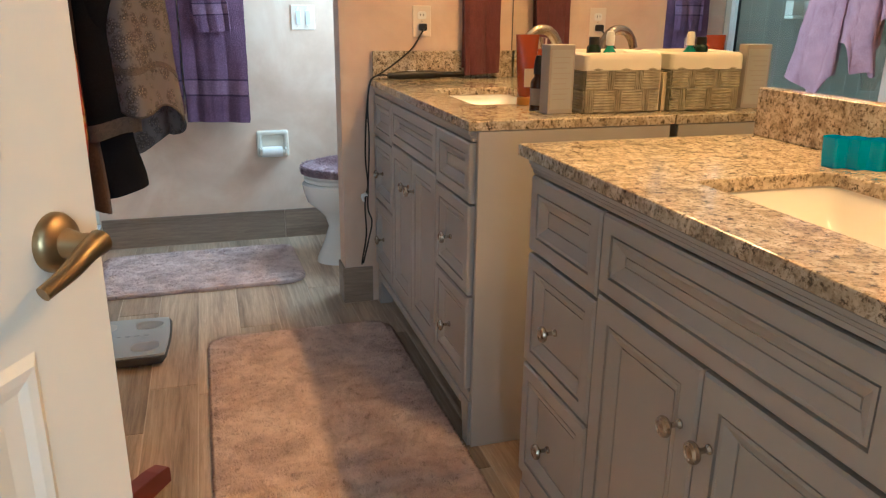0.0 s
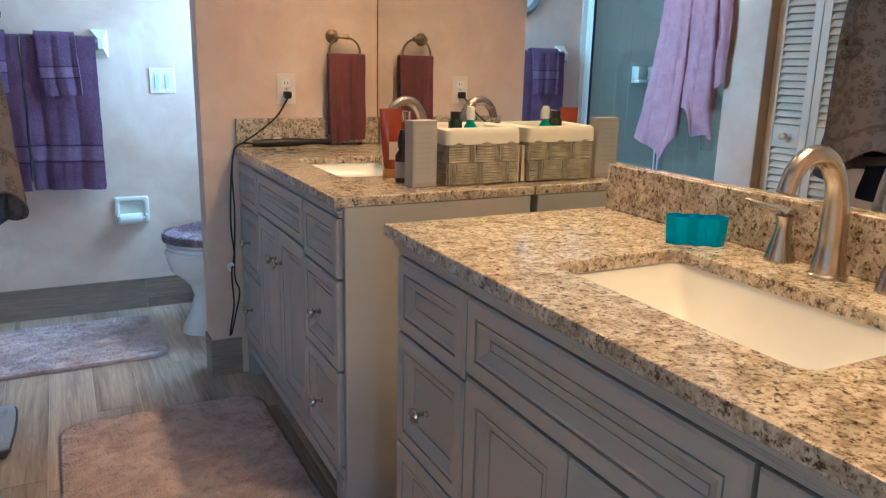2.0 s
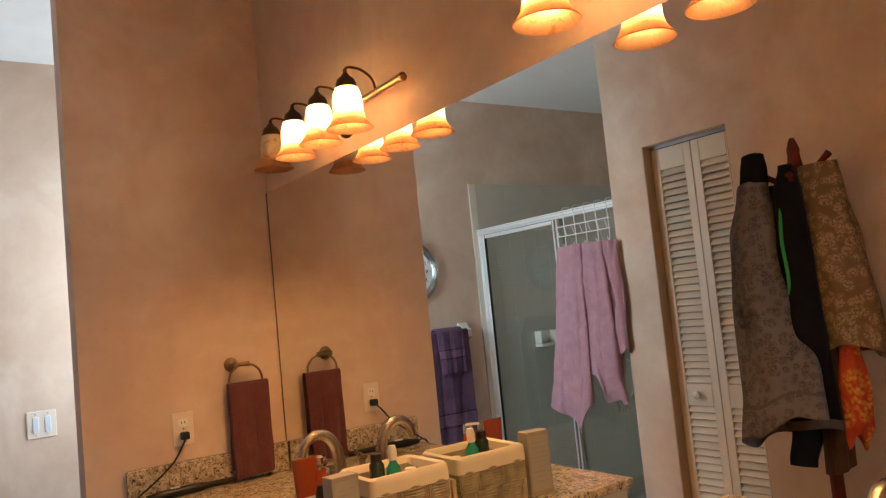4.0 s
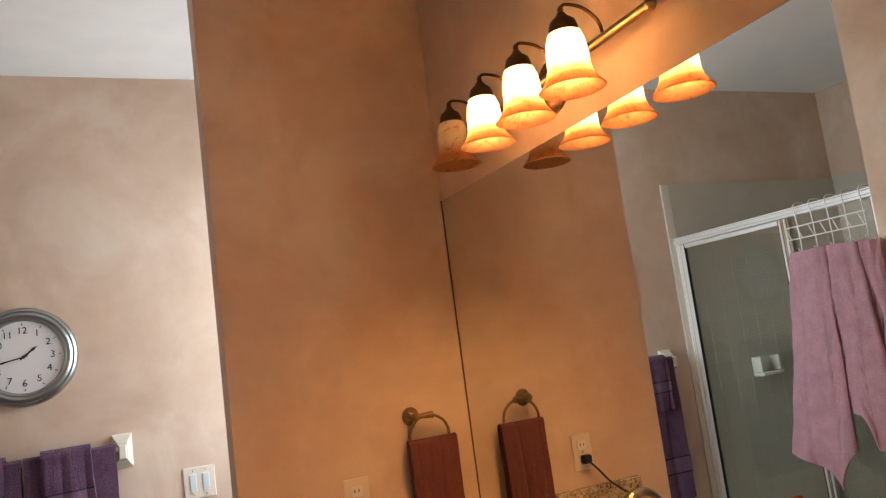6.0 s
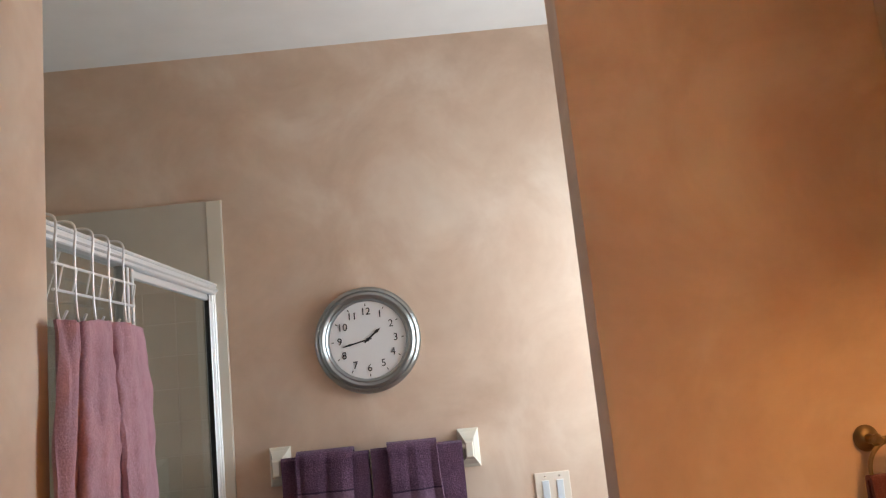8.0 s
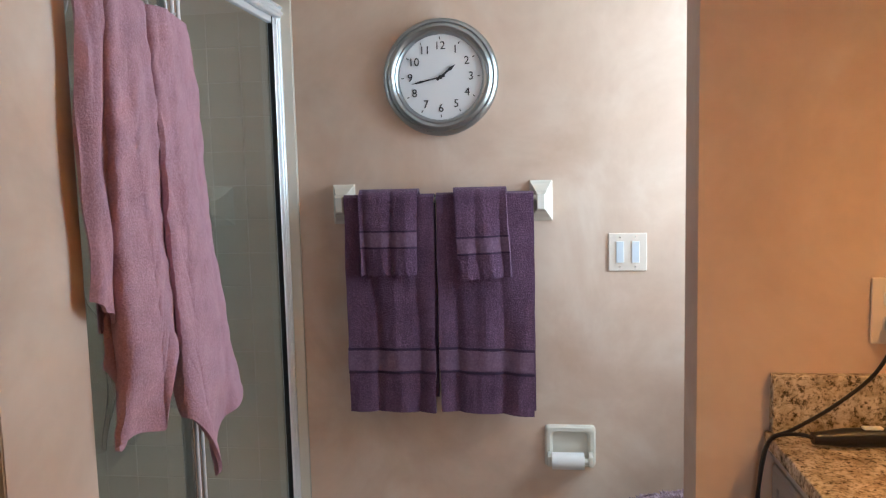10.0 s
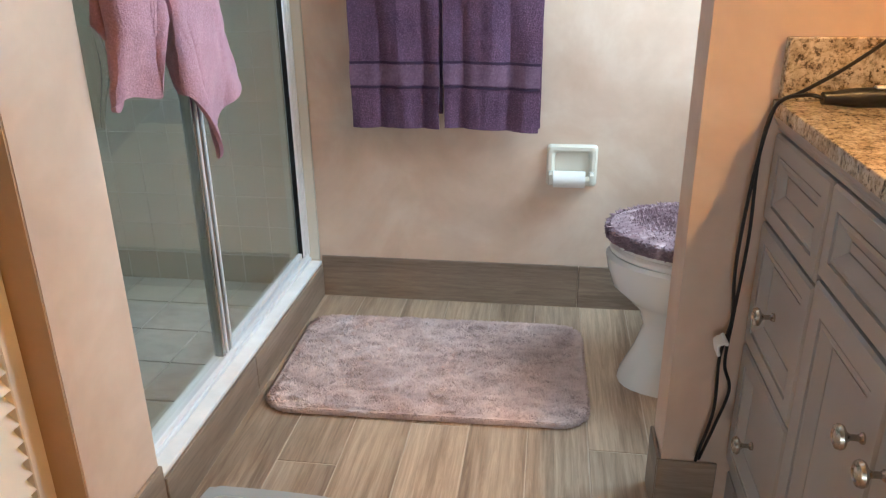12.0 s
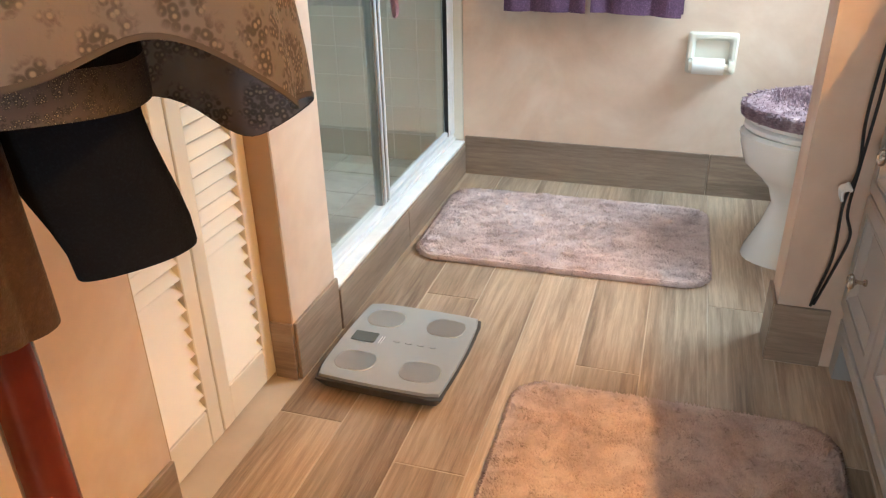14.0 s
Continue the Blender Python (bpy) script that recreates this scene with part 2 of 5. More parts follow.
DARK_GREEN = mat("dark_green_bottle", (0.012, 0.028, 0.018), 0.2)
CLEAR = glass("clear_plastic", (0.95, 0.92, 0.88), 0.06, 1.2)
BOX_GREY = painted("grey_carton", (0.36, 0.335, 0.32), 0.5, 0.05)
BOX_CREAM = painted("cream_carton", (0.66, 0.56, 0.42), 0.6, 0.05)
ORANGE = mat("orange_lid", (0.70, 0.33, 0.03), 0.4)
PAPER = painted("white_paper", (0.80, 0.79, 0.76), 0.95, 0.02, 80)
PRINT = mat("black_print", (0.02, 0.02, 0.022), 0.6)
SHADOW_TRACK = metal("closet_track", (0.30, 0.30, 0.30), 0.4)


def shade_glass():
    m = mat("amber_alabaster", (0.85, 0.62, 0.38), 0.25)
    t, n, l, b = nodes_of(m)
    v = coords(m)
    veins = ramp(m, noise_node(m, v, 30, 5, 0.65, 1.6), [(0.36, (0.40, 0.21, 0.09)), (0.42, (0.84, 0.70, 0.50)), (0.50, (0.97, 0.95, 0.88))])
    cloudy = ramp(m, noise_node(m, v, 9, 3, 0.6), [(0.35, (0.93, 0.84, 0.68)), (0.6, (0.98, 0.96, 0.90))])
    c = mixed(m, 0.45, cloudy, veins)
    sep = n.new("ShaderNodeSeparateXYZ")
    l.new(v, sep.inputs[0])
    band = n.new("ShaderNodeMapRange")
    band.inputs[1].default_value, band.inputs[2].default_value = 1.948, 1.985
    l.new(sep.outputs[2], band.inputs[0])
    c = mixed(m, band.outputs[0], mixed(m, 0.5, (0.68, 0.45, 0.29), veins, "MULTIPLY"), c)
    base(m, c)
    tr = n.new("ShaderNodeBsdfTranslucent")
    l.new(c, tr.inputs["Color"])
    mx = n.new("ShaderNodeMixShader")
    mx.inputs[0].default_value = 0.88
    l.new(b.outputs[0], mx.inputs[1])
    l.new(tr.outputs[0], mx.inputs[2])
    l.new(mx.outputs[0], n["Material Output"].inputs["Surface"])
    return m


SHADE = shade_glass()
BULB = mat("lit_bulb", (1, 0.8, 0.5), 0.4, Emission_Color=(1.0, 0.72, 0.42, 1), Emission_Strength=32.0)
BULB_OFF = mat("dark_bulb", (0.7, 0.66, 0.58), 0.3)


# ---- mesh helpers ----
def solid(name, bm, material, smooth=False):
    me = bpy.data.meshes.new(name)
    bmesh.ops.recalc_face_normals(bm, faces=bm.faces[:])
    bm.to_mesh(me)
    bm.free()
    me.materials.append(material)
    if smooth:
        me.shade_smooth()
        me.set_sharp_from_angle(angle=radians(38))
    return me


def part(name, bm, material, parent, label="", smooth=False):
    ob = new(name, solid(name, bm, material, smooth))
    ob.parent = parent
    if label:
        ob["label"] = label
    return ob


def thing(name, label, category, group="", kind="", at=(0, 0, 0), turn=0):
    ob = new(name)
    ob.matrix_world = pose(*at, 0, 0, turn)
    return tagged(ob, label, category, group, kind)


def lone(name, bm, material, label, category, group="", kind="", smooth=False):
    return tagged(new(name, solid(name, bm, material, smooth)), label, category, group, kind)


def box(x0, x1, y0, y1, z0, z1, bevel=0.0, seg=1, bm=None):
    bm = bm or bmesh.new()
    r = bmesh.ops.create_cube(bm, size=1)
    m = Matrix.LocRotScale(((x0 + x1) / 2, (y0 + y1) / 2, (z0 + z1) / 2), None, (abs(x1 - x0), abs(y1 - y0), abs(z1 - z0)))
    bmesh.ops.transform(bm, matrix=m, verts=r["verts"])
    if bevel:
        edges = list({e for v in r["verts"] for e in v.link_edges})
        bmesh.ops.bevel(bm, geom=edges, offset=bevel, segments=seg, affect="EDGES", profile=0.5)
    return bm


def boxes(rows, bevel=0.0, seg=1):
    bm = bmesh.new()
    for r in rows:
        box(*r, bevel=bevel, seg=seg, bm=bm)
    return bm


def lathe(profile, n=28, m=None, bm=None):
    """A solid of revolution about z from (radius, height) rows."""
    bm = bm or bmesh.new()
    m = m or Matrix()
    rings = []
    for r, z in profile:
        if r < 1e-5:
            rings.append([bm.verts.new(m @ Vector((0, 0, z)))])
        else:
            rings.append([bm.verts.new(m @ Vector((r * math.cos(a), r * math.sin(a), z))) for a in (2 * math.pi * i / n for i in range(n))])
    for a, b in zip(rings, rings[1:]):
        for i in range(n):
            j = (i + 1) % n
            if len(a) == 1 and len(b) == 1:
                continue
            if len(a) == 1:
                bm.faces.new((a[0], b[i], b[j]))
            elif len(b) == 1:
                bm.faces.new((a[i], a[j], b[0]))
            else:
                bm.faces.new((a[i], a[j], b[j], b[i]))
    return bm


def smooth_path(points, steps=8):
    p = [Vector(q) for q in points]
    p = [2 * p[0] - p[1], *p, 2 * p[-1] - p[-2]]
    out = []
    for a, b, c, d in zip(p, p[1:], p[2:], p[3:]):
        for k in range(steps):
            t = k / steps
            out.append(0.5 * (2 * b + (c - a) * t + (2 * a - 5 * b + 4 * c - d) * t * t + (3 * b - a - 3 * c + d) * t ** 3))
    out.append(p[-2])
    return out


def tube(points, radius, n=10, bm=None):
    """A tube along a line; radius is a number or a function of 0..1."""
    bm = bm or bmesh.new()
    pts = [Vector(p) for p in points]
    rings, side = [], None
    for i, p in enumerate(pts):
        d = (pts[min(i + 1, len(pts) - 1)] - pts[max(i - 1, 0)]).normalized()
        if side is None:
            side = d.cross(Vector((0, 0, 1)) if abs(d.z) < 0.9 else Vector((1, 0, 0))).normalized()
        side = (side - d * side.dot(d)).normalized()
        up = d.cross(side)
        r = radius(i / (len(pts) - 1)) if callable(radius) else radius
        rings.append([bm.verts.new(p + r * (math.cos(a) * side + math.sin(a) * up)) for a in (2 * math.pi * k / n for k in range(n))])
    for a, b in zip(rings, rings[1:]):
        for k in range(n):
            bm.faces.new((a[k], a[(k + 1) % n], b[(k + 1) % n], b[k]))
    bm.faces.new(rings[0][::-1])
    bm.faces.new(rings[-1])
    return bm


def rounded(x0, x1, y0, y1, r, n=6):
    pts = []
    for cx, cy, a0 in ((x1 - r, y1 - r, 0), (x0 + r, y1 - r, 90), (x0 + r, y0 + r, 180), (x1 - r, y0 + r, 270)):
        for k in range(n + 1):
            a = radians(a0 + 90 * k / n)
            pts.append((cx + r * math.cos(a), cy + r * math.sin(a)))
    return pts


def slab(outline, z0, z1, bevel=0.0, seg=2, bm=None, m=None):
    """A flat solid with the given outline in x and y."""
    bm = bm or bmesh.new()
    m = m or Matrix()
    low = [bm.verts.new(m @ Vector((x, y, z0))) for x, y in outline]
    high = [bm.verts.new(m @ Vector((x, y, z1))) for x, y in outline]
    n = len(low)
    bm.faces.new(low[::-1])
    top = bm.faces.new(high)
    for i in range(n):
        bm.faces.new((low[i], low[(i + 1) % n], high[(i + 1) % n], high[i]))
    if bevel:
        bmesh.ops.bevel(bm, geom=list(top.edges), offset=bevel, segments=seg, affect="EDGES", profile=0.5)
    return bm


def ring_slab(outer, inner, z0, z1, bevel=0.0):
    """A slab with an opening through it."""
    bm = bmesh.new()
    loops = []
    for pts in (outer, inner):
        vs = [bm.verts.new((x, y, z1)) for x, y in pts]
        loops.append([bm.edges.new((vs[i], vs[(i + 1) % len(vs)])) for i in range(len(vs))])
    bmesh.ops.triangle_fill(bm, edges=loops[0] + loops[1], use_beauty=True)
    ext = bmesh.ops.extrude_face_region(bm, geom=bm.faces[:])
    bmesh.ops.translate(bm, vec=(0, 0, z0 - z1), verts=[v for v in ext["geom"] if isinstance(v, bmesh.types.BMVert)])
    bmesh.ops.recalc_face_normals(bm, faces=bm.faces[:])
    if bevel:
        top = [e for e in bm.edges if all(abs(v.co.z - z1) < 1e-6 for v in e.verts) and len(e.link_faces) == 2 and abs(e.calc_face_angle(0)) > 1.0]
        bmesh.ops.bevel(bm, geom=top, offset=bevel, segments=2, affect="EDGES", profile=0.5)
    return bm


def sheet(fn, nu, nv, thick, close=False):
    """Cloth: fn(u, v) gives a place; the sheet gets a thickness, or is closed round in u."""
    bm = bmesh.new()
    front = [[bm.verts.new(fn(i / nu, j / nv)) for i in range(nu if close else nu + 1)] for j in range(nv + 1)]
    w = len(front[0])
    span = range(w) if close else range(w - 1)
    for j in range(nv):
        for i in span:
            k = (i + 1) % w
            bm.faces.new((front[j][i], front[j][k], front[j + 1][k], front[j + 1][i]))
    bm.normal_update()
    back = [[bm.verts.new(v.co - v.normal * thick) for v in row] for row in front]
    for j in range(nv):
        for i in span:
            k = (i + 1) % w
            bm.faces.new((back[j][i], back[j + 1][i], back[j + 1][k], back[j][k]))
    for j in (0, nv):
        for i in span:
            k = (i + 1) % w
            bm.faces.new((front[j][i], back[j][i], back[j][k], front[j][k]))
    if not close:
        for j in range(nv):
            for i in (0, w - 1):
                bm.faces.new((front[j][i], front[j + 1][i], back[j + 1][i], back[j][i]))
    return bm


def nz(x, y=0.0, z=0.0):
    return noise.noise(Vector((x, y, z)))


def blend(t, rows):
    """A value between rows of (t, value), eased."""
    for (a, p), (b, q) in zip(rows, rows[1:]):
        if t <= b:
            k = max(0.0, (t - a) / (b - a))
            k = k * k * (3 - 2 * k)
            return p + (q - p) * k
    return rows[-1][1]


def words(text, size, m, material, parent=None, label="", align="CENTER"):
    """Flat raised lettering in the built-in font, as a mesh."""
    cu = bpy.data.curves.new("lettering", "FONT")
    cu.body, cu.size, cu.extrude, cu.align_x, cu.align_y = text, size, 0.0004, align, "CENTER"
    cu.resolution_u = 3
    tmp = bpy.data.objects.new("lettering", cu)
    me = bpy.data.meshes.new_from_object(tmp)
    bpy.data.objects.remove(tmp)
    bpy.data.curves.remove(cu)
    me.materials.append(material)
    ob = new("lettering", me)
    ob.parent = parent
    ob.matrix_local = m
    if label:
        ob["label"] = label
    return ob


# ---- the plan ----
MX, LX, TY, PY, CEIL_Z = 1.444, -0.268, 4.350, 3.348, 2.692   # mirror, left wall, towel wall, partition, ceiling
PX, EY = 0.762, 0.610                                         # the partition's end, the entrance wall's face
BACK = -1.55                                                  # the shower's back wall
CY0, CY1, CTOP = 2.525, 2.978, 2.080                          # linen closet opening


def wall(name, rows, label, material=None):
    return lone(name, boxes(rows), material or WALL, label, "wall", kind="structure")


wall("wall_mirror_side", [(MX + 0.006, MX + 0.13, 0.49, 3.58, 0, CEIL_Z), (MX + 0.006, MX + 0.13, 3.58, 4.28, 0, 1.05), (MX + 0.006, MX + 0.13, 3.58, 4.28, 2.15, CEIL_Z),
                          (MX + 0.006, MX + 0.13, 4.28, TY, 0, CEIL_Z)], "peach faux-finish wall behind the vanities")
wall("wall_towel", [(-1.75, MX + 0.13, TY, TY + 0.12, 0, CEIL_Z)], "peach and cream faux-finish wall with towels and clock")
wall("wall_partition", [(PX, MX + 0.005, PY, PY + 0.115, 0, CEIL_Z)], "peach faux-finish partition beside the toilet")
wall("wall_left", [(LX - 0.11, LX, CY1, 3.195, 0, CEIL_Z), (LX - 0.11, LX, CY0, CY1, CTOP, CEIL_Z), (LX - 0.11, LX, 0.49, CY0, 0, CEIL_Z)], "peach faux-finish wall with a linen closet")
wall("wall_entrance", [(0.60, MX + 0.13, 0.49, EY, 0, CEIL_Z), (-0.378, -0.225, 0.49, EY - 0.002, 0, CEIL_Z), (-0.225, 0.60, 0.49, EY, 2.08, CEIL_Z)], "peach wall round the entrance doorway")
wall("wall_shower_near", [(-1.75, LX - 0.11, 3.08, 3.195, 0, CEIL_Z)], "plain wall at the near side of the shower")
wall("wall_shower_back", [(BACK - 0.13, BACK, 3.195, TY, 0, CEIL_Z)], "plain wall at the back of the shower")
wall("wall_closet", [(-0.95, -0.85, CY0 - 0.1, 3.08, 0, CEIL_Z), (-0.85, LX - 0.11, CY0 - 0.1, CY0 - 0.02, 0, CEIL_Z)], "plain wall inside the linen closet")
wall("wall_bedroom", [(-2.1, -2.0, -3.0, 0.49, 0, CEIL_Z), (2.6, 2.7, -3.0, 0.49, 0, CEIL_Z), (-2.0, -0.55, -3.1, -3.0, 0, CEIL_Z), (1.15, 2.6, -3.1, -3.0, 0, CEIL_Z),
                      (-0.55, 1.15, -3.1, -3.0, 0, 0.85), (-0.55, 1.15, -3.1, -3.0, 2.05, CEIL_Z), (-2.0, -0.379, 0.40, 0.49, 0, CEIL_Z), (MX + 0.131, 2.6, 0.40, 0.49, 0, CEIL_Z)],
     "plain cream wall of the room behind the doorway")
lone("ceiling", box(-2.1, 2.7, -3.1, TY + 0.12, CEIL_Z, CEIL_Z + 0.1), CEIL, "plain white painted ceiling", "ceiling", kind="structure")

# alcove window
win = thing("window_1", "white-framed window that lights the toilet alcove", "window", kind="structure")
part("window_frame", boxes([(MX + 0.02, MX + 0.07, 3.58, 3.63, 1.05, 2.15), (MX + 0.02, MX + 0.07, 4.23, 4.28, 1.05, 2.15), (MX + 0.02, MX + 0.07, 3.63, 4.23, 1.05, 1.10), (MX + 0.02, MX + 0.07, 3.63, 4.23, 2.10, 2.15)], 0.004), PLASTIC, win)
# bedroom window
win = thing("window_2", "white-framed window of the room behind the doorway", "window", kind="structure")
part("window_frame", boxes([(-0.55, -0.50, -3.08, -3.03, 0.85, 2.05), (1.10, 1.15, -3.08, -3.03, 0.85, 2.05), (-0.50, 1.10, -3.08, -3.03, 0.85, 0.90), (-0.50, 1.10, -3.08, -3.03, 2.00, 2.05)], 0.004), PLASTIC, win)

# the floor: a grout bed, and planks laid along y
floor = lone("floor", boxes([(-2.1, 2.7, -3.1, TY + 0.12, -0.08, -0.0015)]), GROUT, "brown wood-look tile plank floor with pale joints", "floor", kind="structure")
ground = lone("ground", boxes([(-60, 60, -60, 60, -0.6, -0.4)]), painted("lawn", (0.06, 0.09, 0.03), 0.9, 0.3), "ground outside the house", "ground", kind="structure")


# ---- vanities ----
def panel_front(y0, y1, z0, z1, xf, deep=0.020, rail=0.042):
    """A raised frame front with a sunk flat panel: mitred frame, a bead and the panel."""
    bm = bmesh.new()
    back = xf + deep
    rows = [(0.0, back), (0.0, xf + 0.004), (0.004, xf), (rail - 0.012, xf), (rail - 0.0115, xf + 0.008), (rail - 0.0085, xf + 0.008), (rail - 0.008, xf + 0.002), (rail - 0.002, xf + 0.002), (rail + 0.016, xf + 0.0130), (rail + 0.0165, xf + 0.0155), (rail + 0.0185, xf + 0.0155), (rail + 0.019, xf + 0.0135)]
    rings = []
    for d, x in rows:
        rings.append([bm.verts.new((x, y, z)) for y, z in ((y0 + d, z0 + d), (y1 - d, z0 + d), (y1 - d, z1 - d), (y0 + d, z1 - d))])
    for a, b in zip(rings, rings[1:]):
        for i in range(4):
            bm.faces.new((a[i], a[(i + 1) % 4], b[(i + 1) % 4], b[i]))
    bm.faces.new(rings[-1])
    bm.faces.new(rings[0][::-1])
    return bm


def knob(parent, x, y, z):
    bm = lathe([(0, 0), (0.0075, 0), (0.0075, 0.003), (0.0042, 0.006), (0.0042, 0.014), (0.0075, 0.018), (0.0150, 0.021), (0.0165, 0.024), (0.0150, 0.028), (0.010, 0.030), (0.0085, 0.0285), (0, 0.030)], 20,
               pose(x, y, z, 0, -90, 0) @ Matrix.Diagonal((0.98, 0.98, 1.15, 1)))
    part("knob", bm, NICKEL, parent, "round brushed-nickel knob", True)


def vanity(y0, y1, label, end_panel):
    """A 48 inch cabinet between y0 and y1: two stacks of drawers, a false front and two doors."""
    v = thing("vanity_cabinet", label, "cabinet", "bathroom vanities")
    xf, xc, zt = 0.885, 0.905, 0.870
    part("body", boxes([(xc, MX - 0.02, y0 + 0.002, y0 + 0.018, 0.135, zt), (xc, MX - 0.02, y1 - 0.018, y1 - 0.002, 0.135, zt), (MX - 0.02, MX - 0.012, y0 + 0.002, y1 - 0.002, 0.135, zt), (xc + 0.018, MX - 0.02, y0 + 0.018, y1 - 0.018, 0.135, 0.153)]), PAINT, v)
    for out, za, zb in ((-0.006, 0.861, 0.8705), (-0.001, 0.853, 0.8608), (0.004, 0.843, 0.8528)):
        part("moulding", box(xf + out, xc - 0.001, y0 - 0.001, y1 - 0.001, za, zb, 0.002), PAINT, v)
    part("apron", box(xf + 0.006, xc + 0.012, y0 + 0.06, y1 - 0.06, 0.105, 0.134, 0.003), PAINT, v)
    part("bottom_rail", box(xf + 0.012, xc - 0.001, y0 + 0.002, y1 - 0.002, 0.1345, 0.166, 0.003), PAINT, v)
    for ya, yb in ((y0, y0 + 0.062), (y1 - 0.062, y1)):
        bm = bmesh.new()
        w = 0.022 if ya == y0 else -0.022
        slab([(xf + 0.010, ya), (xf + 0.06, ya), (xf + 0.06, yb), (xf + 0.010, yb)], 0, 0.1345, bm=bm)
        for q in bm.verts:
            if q.co.z < 0.01:
                if abs(q.co.y - (yb if ya == y0 else ya)) < 0.001:
                    q.co.y -= w
        part("leg", bm, PAINT, v)
        part("leg", boxes([(MX - 0.08, MX - 0.03, ya + 0.002, yb - 0.002, 0, 0.134)]), PAINT, v)
    # set-back board whose dark colour paints in the shade below the apron
    part("shaded_kick_board", boxes([(xc + 0.09, xc + 0.105, y0 + 0.03, y1 - 0.03, 0.0, 0.134)]), DARK, v)
    if end_panel:
        part("end_panel", boxes([(xf + 0.016, MX - 0.012, y0 - 0.012, y0 + 0.003, 0.0, zt)], 0.002), PAINT, v, "plain taupe end panel that reaches the floor")
    for ya, yb in ((y0 + 0.006, y0 + 0.291), (y1 - 0.291, y1 - 0.006)):
        for za, zb in ((0.687, 0.839), (0.442, 0.680), (0.173, 0.435)):
            d = part("drawer", panel_front(ya, yb, za, zb, xf), PAINT, v)
            if za < 0.6:
                knob(d, xf + 0.002, (ya + yb) / 2, (za + zb) / 2 + 0.0)
    ya, yb = y0 + 0.298, y1 - 0.298
    part("false_front", panel_front(ya, yb, 0.704, 0.839, xf), PAINT, v)
    mid = (ya + yb) / 2
    for a, b, k in ((ya, mid - 0.002, mid - 0.034), (mid + 0.002, yb, mid + 0.034)):
        d = part("door", panel_front(a, b, 0.173, 0.697, xf, rail=0.052), PAINT, v)
        knob(d, xf + 0.001, k, 0.598)
    return v


V1A, V1B, V2A, V2B = 0.655, 1.840, 2.207, 3.342
vanity(V1A, V1B, "taupe-grey painted vanity cabinet with drawers and nickel knobs", False)
vanity(V2A, V2B, "taupe-grey painted vanity cabinet standing against the partition wall", True)


def counter(y0, y1, basin, label):
    x0, x1 = 0.875, MX - 0.003
    bm = ring_slab([(x0, y0), (x1, y0), (x1, y1), (x0, y1)], rounded(*basin, 0.025, 4), 0.8715, 0.895, 0.0035)
    lone("countertop", bm, GRANITE, label, "countertop", "granite countertops")
    s = thing("sink", "white porcelain undermount rectangular sink in the granite", "sink", "undermount sinks")
    bx0, bx1, by0, by1 = basin
    g = 0.012
    bm = bmesh.new()
    levels = [(0.871, -g - 0.016, 0.03), (0.871, -g * 0.2, 0.03), (0.866, 0.0, 0.03), (0.835, 0.006, 0.03), (0.772, 0.052, 0.02), (0.752, 0.078, 0.02), (0.748, 0.105, 0.02)]
    rings = []
    for z, d, r in levels:
        rings.append([bm.verts.new((x, y, z)) for x, y in rounded(bx0 + d, bx1 - d, by0 + d * 1.9, by1 - d * 1.9, r, 5)])
    for a, b in zip(rings, rings[1:]):
        for i in range(len(a)):
            k = (i + 1) % len(a)
            bm.faces.new((a[i], a[k], b[k], b[i]))
    bm.faces.new(rings[-1])
    part("bowl", bm, PORCELAIN, s, smooth=True)
    part("drain", lathe([(0, 0.003), (0.012, 0.003), (0.014, 0.001), (0.022, 0.0015), (0.024, 0.0), (0.024, -0.004), (0, -0.004)], 20, pose((bx0 + bx1) / 2 + 0.02, (by0 + by1) / 2, 0.7495)), NICKEL, s, "round metal drain", True)


counter(0.640, 1.883, (1.015, 1.290, 1.000, 1.495), "speckled cream and brown granite countertop, polished")
counter(2.193, PY - 0.002, (1.000, 1.270, 2.500, 2.950), "speckled cream and brown granite countertop with baskets on it")
lone("backsplash", box(MX - 0.022, MX - 0.002, 0.640, 1.868, 0.8955, 0.997, 0.002), GRANITE, "low granite backsplash below the mirror", "backsplash", "granite splashes")
lone("backsplash", box(0.882, MX - 0.004, PY - 0.0225, PY - 0.0015, 0.8955, 0.997, 0.002), GRANITE, "low granite side splash on the partition wall", "backsplash", "granite splashes")


